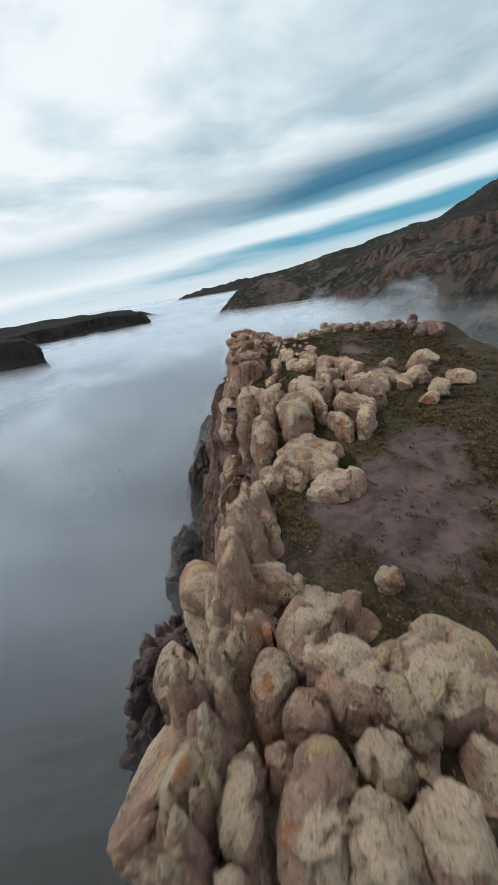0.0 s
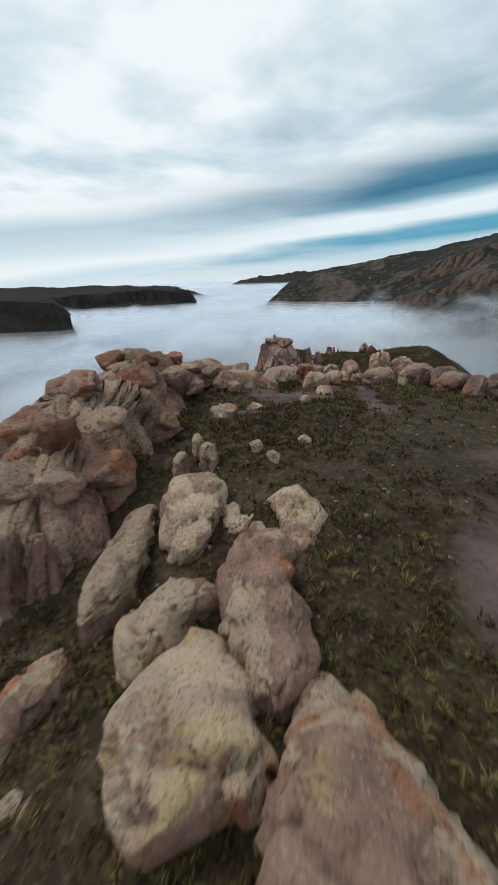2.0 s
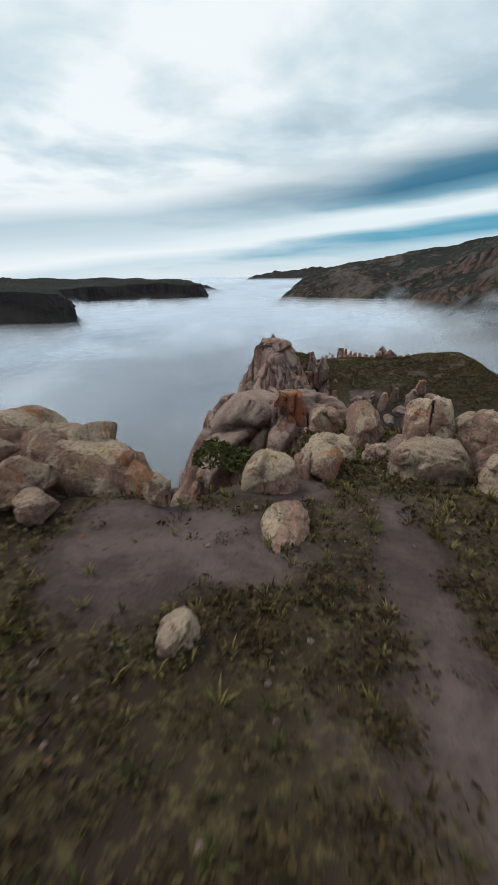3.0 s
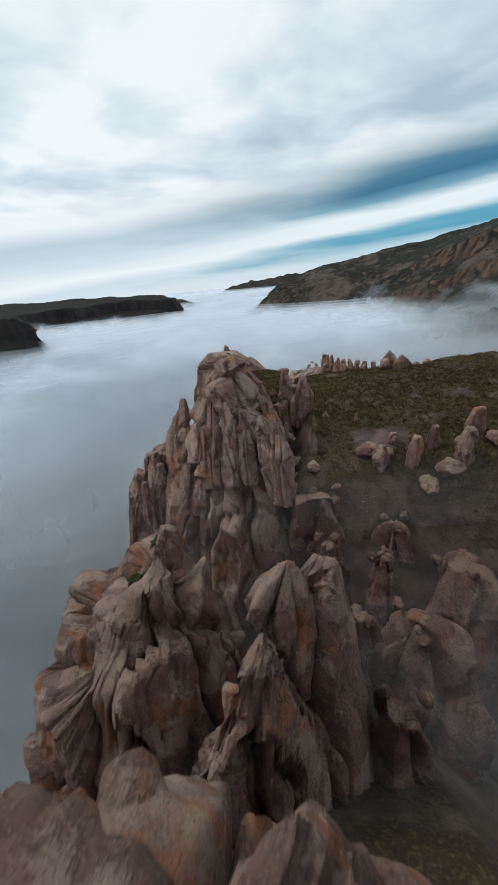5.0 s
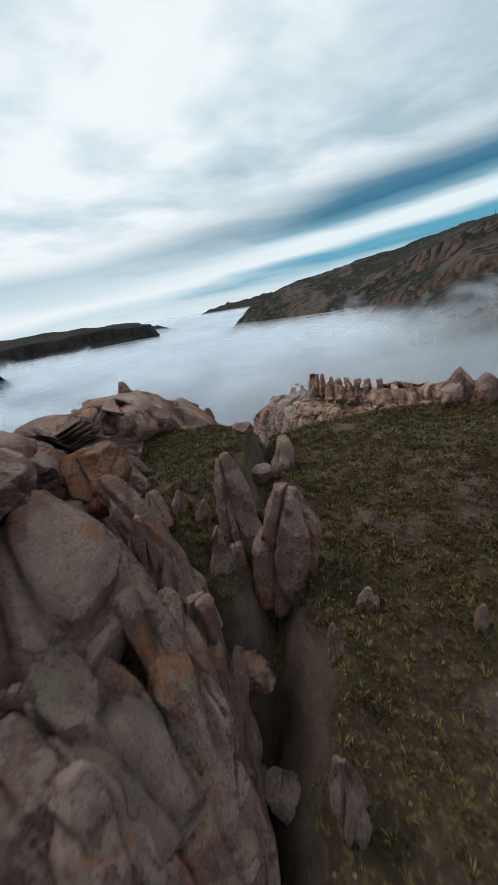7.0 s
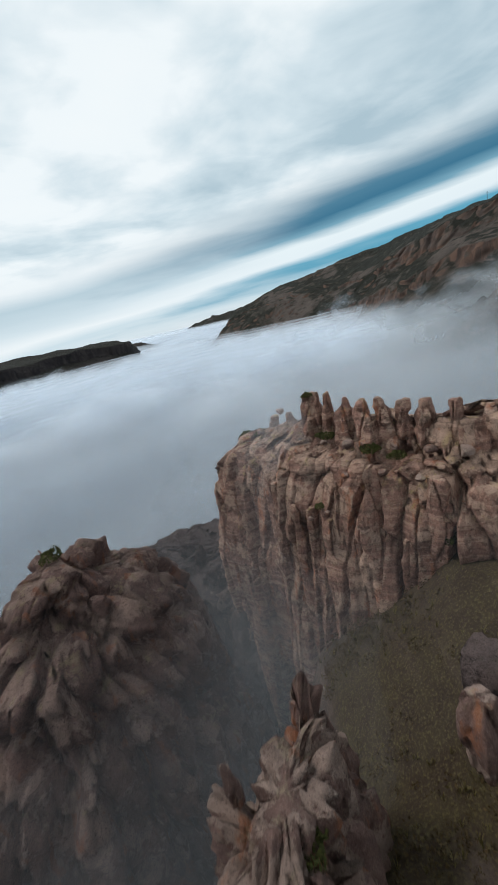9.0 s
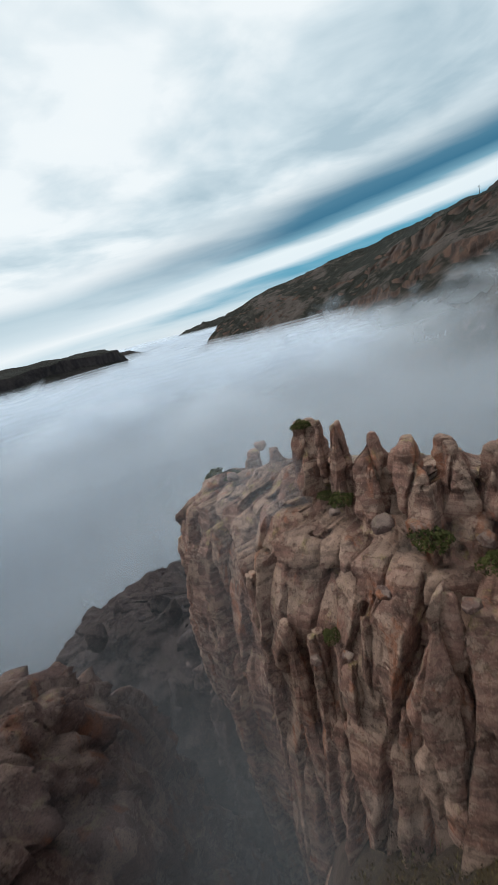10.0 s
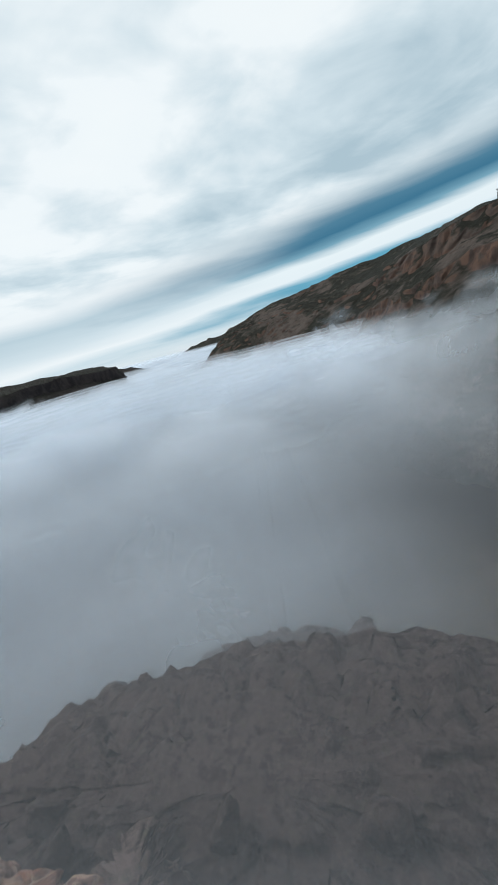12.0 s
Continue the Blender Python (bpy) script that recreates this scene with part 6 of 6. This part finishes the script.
pinnacle(22.2, 126.6, -22.2, 1.6, 3.0, 0.6)
pinnacle(23.8, 125.6, -22.6, 1.6, 2.6, 0.6)
pinnacle(25.4, 124.8, -22.9, 1.6, 2.6, 0.5)
pinnacle(27.4, 123.4, -23.0, 1.8, 2.6, 0.6)
pinnacle(30.0, 122.4, -23.2, 2.0, 2.6, 0.6)
for _x, _y, _t in ((12.6, 138.4, -24.2), (11.4, 140.2, -24.8), (11.0, 140.2, -25.2)):
    pinnacle(_x, _y, _t, 1.5, 3.0, 0.6)
for _x, _y, _t, _w in ((16.4, 126.4, -25.5, 3.2), (19.3, 124.4, -25.9, 2.6), (13.7, 128.4, -30.0, 1.7), (12.6, 129.7, -29.5, 1.4), (14.4, 128.0, -27.6, 1.3), (11.5, 130.6, -29.6, 1.2), (22.2, 122.6, -26.4, 2.8),
                       (10.2, 132.8, -28.4, 1.2), (24.8, 120.9, -26.8, 2.4), (27.4, 119.6, -27.2, 2.4), (15.0, 126.6, -30.6, 1.2), (17.9, 124.6, -30.0, 1.3)):
    rock(_x, _y, (_w, _w, 13.0), 29 * _x, _t - 13.0, 0, "layered", 5, LAYER_ROCK, wall, "buttress", tip=0.62)
# loose grey boulders on the ledges and pinnacles
for _x, _y, _z, _s in ((15.9, 129.4, -25.2, 0.9), (17.0, 128.8, -25.1, 0.8), (18.6, 127.4, -25.1, 0.7), (14.6, 131.4, -25.3, 0.5), (17.2, 126.0, -26.1, 0.7), (15.2, 127.7, -26.6, 0.55), (20.2, 126.0, -25.2, 0.8), (21.8, 124.8, -25.2, 0.9),
                       (12.0, 139.0, -24.4, 0.8), (9.8, 139.6, -26.2, 0.9), (19.0, 124.6, -26.3, 0.7), (13.6, 128.0, -29.3, 0.5), (12.4, 128.6, -29.9, 0.5)):
    rock(_x, _y, (_s, _s, _s * 0.8), 57 * _x, _z, 0.15, "boulder", 3, GREY_ROCK, None, "boulder", "rounded grey boulder lying on the banded cliff", group="boulders on the banded cliff")
# rubble beyond the cliff in the fog, all in the dark scree colours
rubble = tower("dark tumbled rocks at the foot of the cliff in fog", "rock heap", "rock_heap")
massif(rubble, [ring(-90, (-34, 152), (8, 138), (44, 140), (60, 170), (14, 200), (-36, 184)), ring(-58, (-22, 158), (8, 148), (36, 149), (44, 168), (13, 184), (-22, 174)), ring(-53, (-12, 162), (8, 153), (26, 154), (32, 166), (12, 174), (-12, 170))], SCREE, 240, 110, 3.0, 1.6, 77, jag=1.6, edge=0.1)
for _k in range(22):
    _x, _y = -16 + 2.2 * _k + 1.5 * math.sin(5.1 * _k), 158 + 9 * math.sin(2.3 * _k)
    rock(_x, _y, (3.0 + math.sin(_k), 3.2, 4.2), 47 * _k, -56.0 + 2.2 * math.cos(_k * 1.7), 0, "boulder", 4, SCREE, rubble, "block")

# ---- plants ----
def scatter(n, box, seed, keep):
    rng = np.random.RandomState(seed)
    x, y = rng.uniform(box[0], box[1], n), rng.uniform(box[2], box[3], n)
    k = keep(x, y, rng)
    return x[k], y[k], rng


def blades(name, x, y, rng, mat, label, per=12, tall=0.26, wide=0.13):
    """Tufts of grass: narrow bent blades that spread from each foot, all one mesh."""
    z = land(x, y)
    n = len(x)
    s = rng.uniform(0.6, 1.35, n)
    X, Y, Z, S = (np.repeat(a, per) for a in (x, y, z, s))
    m = n * per
    a = rng.uniform(0, 2 * np.pi, m)
    r0, r1 = rng.uniform(0, 0.05, m) * S, rng.uniform(0.35, 1.0, m) * wide * S
    h = rng.uniform(0.55, 1.0, m) * tall * S
    w = 0.012 * S
    ca, sa = np.cos(a), np.sin(a)
    foot = np.stack([X + ca * r0, Y + sa * r0, Z - 0.02], -1)
    side = np.stack([-sa * w, ca * w, 0 * w], -1)
    mid = foot + np.stack([ca * r1 * 0.4, sa * r1 * 0.4, h * 0.65], -1)
    tip = foot + np.stack([ca * r1, sa * r1, h], -1)
    V = np.stack([foot - side, foot + side, mid + side * 0.8, mid - side * 0.8, tip], 1).reshape(-1, 3)
    b = np.arange(m)[:, None] * 5
    F = np.concatenate([b + np.array([[0, 1, 2]]), b + np.array([[0, 2, 3]]), b + np.array([[3, 2, 4]])])
    return tagged(new(name, mesh_from(name, V, F, mat, False)), label, "grass", kind="stuff")


def clumps(name, x, y, rng, mat, label, low=0.07, high=0.19, leaves=20):
    """Low fuzzy clumps of heath, each a dome of small leafy sprays, all one mesh."""
    n = len(x)
    z = land(x, y)
    s = rng.uniform(low, high, n) * rng.uniform(0.8, 1.3, n)
    c = rng.normal(size=(n, leaves, 3))
    c /= np.linalg.norm(c, axis=2, keepdims=True)
    c *= rng.uniform(0.5, 1.0, (n, leaves, 1)) * np.array([1.0, 1.0, 0.75])
    c[..., 2] = np.abs(c[..., 2])
    t = c + 0.7 * rng.normal(size=c.shape)
    t /= np.linalg.norm(t, axis=2, keepdims=True)
    b = np.cross(t, rng.normal(size=c.shape))
    b /= np.linalg.norm(b, axis=2, keepdims=True)
    L = rng.uniform(0.16, 0.34, (n, leaves, 1))
    V = np.stack([c - t * L * 0.6, c + b * L * 0.4, c + t * L * 0.7, c - b * L * 0.4], 2)
    V = V * s[:, None, None, None] + np.stack([x, y, z - 0.1 * s], -1)[:, None, None]
    F = np.arange(n * leaves * 4).reshape(-1, 4)
    return tagged(new(name, mesh_from(name, V.reshape(-1, 3), F, mat, False)), label, "heath", kind="stuff")


def patchy(lo, hi, seed, freq=0.22):
    def keep(x, y, rng):
        v = fbm(p3(x, y) * freq, 4, 0.55, seed)
        return rng.uniform(lo, hi, len(x)) < v
    return keep


def on_ridge(test):
    def keep(x, y, rng):
        z = land(x, y)
        flat = np.abs(land(x + 0.3, y) - z) < 0.25
        return test(x, y, rng) & flat & (z > -12.5) & (rng.uniform(0.02, 1, len(x)) > 0.86 * bare(x, y))
    return keep


def on_slope(test):
    def keep(x, y, rng):
        z = land(x, y)
        return test(x, y, rng) & (rng.uniform(0.02, 1, len(x)) > bare(x, y)) & (z > -24) & (np.abs(land(x + 0.3, y) - z) < 0.4)
    return keep


def tussocks(x, y, rng, label, per=6, low=0.09, high=0.22):
    """Rounded clumps of heath, each bristling with short blades."""
    clumps("heath", x, y, rng, HEATH, label, low, high)
    a, r = rng.uniform(0, 2 * np.pi, (len(x), 1)), rng.uniform(0, 0.10, (len(x), 1))
    X, Y = (x[:, None] + r * np.cos(a)).ravel(), (y[:, None] + r * np.sin(a)).ravel()
    blades("grass", X, Y, rng, HEATH, label.replace("clumps", "blades"), per // 2, 0.16, 0.13)


x, y, rng = scatter(20000, (-3, 17, 2, 53), 12, on_ridge(patchy(-0.9, 0.6, 5)))
tussocks(x, y, rng, "brown and olive clumps of heath on the ridge", 6, 0.10, 0.27)
x, y, rng = scatter(13000, (-2, 17, 2, 53), 11, on_ridge(patchy(-0.6, 0.5, 4)))
blades("grass", x, y, rng, GRASS, "dry yellow-green tufts of grass on the ridge", 9, 0.17)
x, y, rng = scatter(5500, (-2, 17, 2, 53), 13, on_ridge(patchy(-0.3, 0.8, 6)))
blades("grass", x, y, rng, SHRUB, "short green tufts of grass on the ridge", 8, 0.16)
x, y, rng = scatter(18000, (3, 28, 72, 97), 15, on_slope(patchy(-1.0, 0.6, 8)))
tussocks(x, y, rng, "brown and olive clumps of heath on the turf slope", 6, 0.10, 0.24)
x, y, rng = scatter(12000, (3, 28, 74, 97), 14, on_slope(patchy(-0.7, 0.6, 7)))
blades("grass", x, y, rng, GRASS, "dry tufts of grass on the turf slope", 8, 0.18)
x, y, rng = scatter(5000, (2, 28, 74, 98), 16, on_slope(patchy(-0.5, 0.6, 9)))
blades("grass", x, y, rng, SHRUB, "green tufts of grass on the turf slope", 8, 0.15)


def on_foot(x, y, rng):
    z = land(x, y)
    return (z > -41) & (np.abs(land(x + 0.3, y) - z) < 0.6) & (rng.uniform(-0.5, 0.7, len(x)) < fbm(p3(x, y) * 0.25, 3, 0.5, 61))


x, y, rng = scatter(4200, (9, 32, 105, 131), 17, on_foot)
tussocks(x, y, rng, "brown and olive clumps of heath under the banded cliff", 6, 0.15, 0.4)
x, y, rng = scatter(1400, (9, 32, 105, 131), 18, on_foot)
blades("grass", x, y, rng, GRASS, "yellow-green tufts of grass under the banded cliff", 8, 0.4)


def pebbles(name, x, y, rng, mat, label, low, high):
    d, f = sphere(1)
    n = len(x)
    s = rng.uniform(low, high, n)
    V = np.repeat(d[None], n, 0) * rng.uniform(0.75, 1.2, (n, len(d), 1)) * (s[:, None, None] * np.array([1.0, 1.0, 0.7]))
    V = V + np.stack([x, y, land(x, y) + 0.1 * s], -1)[:, None]
    F = (f[None] + (np.arange(n) * len(d))[:, None, None]).reshape(-1, 3)
    return tagged(new(name, mesh_from(name, V.reshape(-1, 3), F, mat, False)), label, "stones", kind="stuff")


x, y, rng = scatter(2600, (-2, 17, 2, 53), 21, on_ridge(lambda x, y, rng: rng.uniform(0, 1, len(x)) < 0.8))
pebbles("gravel", x, y, rng, GREY_ROCK, "small grey stones scattered over the bare earth", 0.02, 0.06)
x, y, rng = scatter(900, (7, 28, 72, 97), 22, on_slope(lambda x, y, rng: rng.uniform(0, 1, len(x)) < 0.8))
pebbles("gravel", x, y, rng, GREY_ROCK, "small grey stones scattered over the turf slope", 0.02, 0.05)


def bush_mesh(seed, leaves=800):
    rng = np.random.RandomState(seed)
    c = rng.normal(size=(leaves, 3))
    c /= np.linalg.norm(c, axis=1)[:, None]
    c *= (rng.uniform(0.55, 1.0, leaves) ** 0.5)[:, None]
    c[:, 2] = np.abs(c[:, 2]) * 0.8
    c *= (1 + 0.4 * fbm(c * 1.6 + seed, 2, 0.5, seed))[:, None]
    t, b = rng.normal(size=(leaves, 3)), rng.normal(size=(leaves, 3))
    t /= np.linalg.norm(t, axis=1)[:, None]
    b -= t * (b * t).sum(1)[:, None]
    b /= np.linalg.norm(b, axis=1)[:, None]
    L = rng.uniform(0.09, 0.17, leaves)[:, None]
    V = np.stack([c - t * L, c + b * L * 0.45, c + t * L, c - b * L * 0.45], 1).reshape(-1, 3)
    return mesh_from("leaves", V, np.arange(leaves * 4).reshape(-1, 4), SHRUB, False)


def twig_mesh():
    bm = bmesh.new()
    for k in range(5):
        a = k * 1.257
        m = Matrix.Translation((0.18 * math.cos(a), 0.18 * math.sin(a), 0.22)) @ Euler((0.5 * math.sin(a), 0.5 * math.cos(a), 0)).to_matrix().to_4x4()
        bmesh.ops.create_cone(bm, cap_ends=True, segments=5, radius1=0.05, radius2=0.02, depth=0.6, matrix=m)
    me = bpy.data.meshes.new("stem")
    bm.to_mesh(me)
    bm.free()
    me.materials.append(HEATH)
    return me


LEAVES, STEM = [bush_mesh(k) for k in (3, 5, 8)], twig_mesh()


def bush(x, y, z, s, k=0, label="small dense green bush rooted in a rock ledge"):
    ob = tagged(new("bush"), label, "bush", "bushes on the rocks")
    ob.matrix_world = pose(x, y, z, 0, 0, 57 * x) @ Matrix.Scale(s, 4)
    for name, me in (("crown", LEAVES[k % 3]), ("stem", STEM)):
        p = new(name, me)
        p.parent = ob
    return ob


bush(14.25, 134.6, -22.2, 0.42, 0, "round yellow-green bush on top of the banded cliff")
for _k, (_x, _y, _z, _s) in enumerate(((17.2, 128.2, -25.2, 0.6), (15.1, 131.7, -25.0, 0.5), (14.6, 132.6, -25.1, 0.4), (13.2, 129.0, -29.2, 0.35), (8.0, 144.0, -27.6, 0.8), (9.8, 141.0, -26.6, 0.6), (18.4, 126.6, -25.3, 0.5), (19.8, 123.8, -30.0, 0.7),
                                       (20.8, 122.6, -31.0, 0.6), (-5.4, 125.8, -27.2, 0.7), (2.2, 67.8, -16.4, 0.45), (1.4, 66.6, -17.2, 0.4), (9.8, 109.8, -27.2, 0.6), (8.9, 108.6, -27.4, 0.5),
                                       (3.9, 46.6, -9.4, 0.6), (4.8, 45.6, -9.0, 0.5), (-2.2, 22.0, -10.4, 0.35), (2.8, 10.8, -9.1, 0.4))):
    bush(_x, _y, _z, _s, _k)


# ---- poles on the far mountain ----
def pole(x, y, z, h=9.0):
    ob = tagged(new("utility_pole"), "thin grey utility pole on the mountain crest", "utility pole", "poles on the mountain crest")
    ob.matrix_world = pose(x, y, z, 0, 0, 30)
    for name, r, d, m in (("post", 0.22, h, pose(0, 0, h / 2)), ("crossarm", 0.14, 2.6, pose(0, 0, h * 0.9, 0, 90, 0))):
        bm = bmesh.new()
        bmesh.ops.create_cone(bm, cap_ends=True, segments=8, radius1=r, radius2=r * 0.7, depth=d, matrix=m)
        me = bpy.data.meshes.new(name)
        bm.to_mesh(me)
        bm.free()
        me.materials.append(STEEL)
        p = new(name, me)
        p.parent = ob


for _x, _y, _z in ((188, 408, 16), (196, 396, 17), (204, 380, 17), (214, 362, 17), (224, 346, 17)):
    pole(_x, _y, _z)
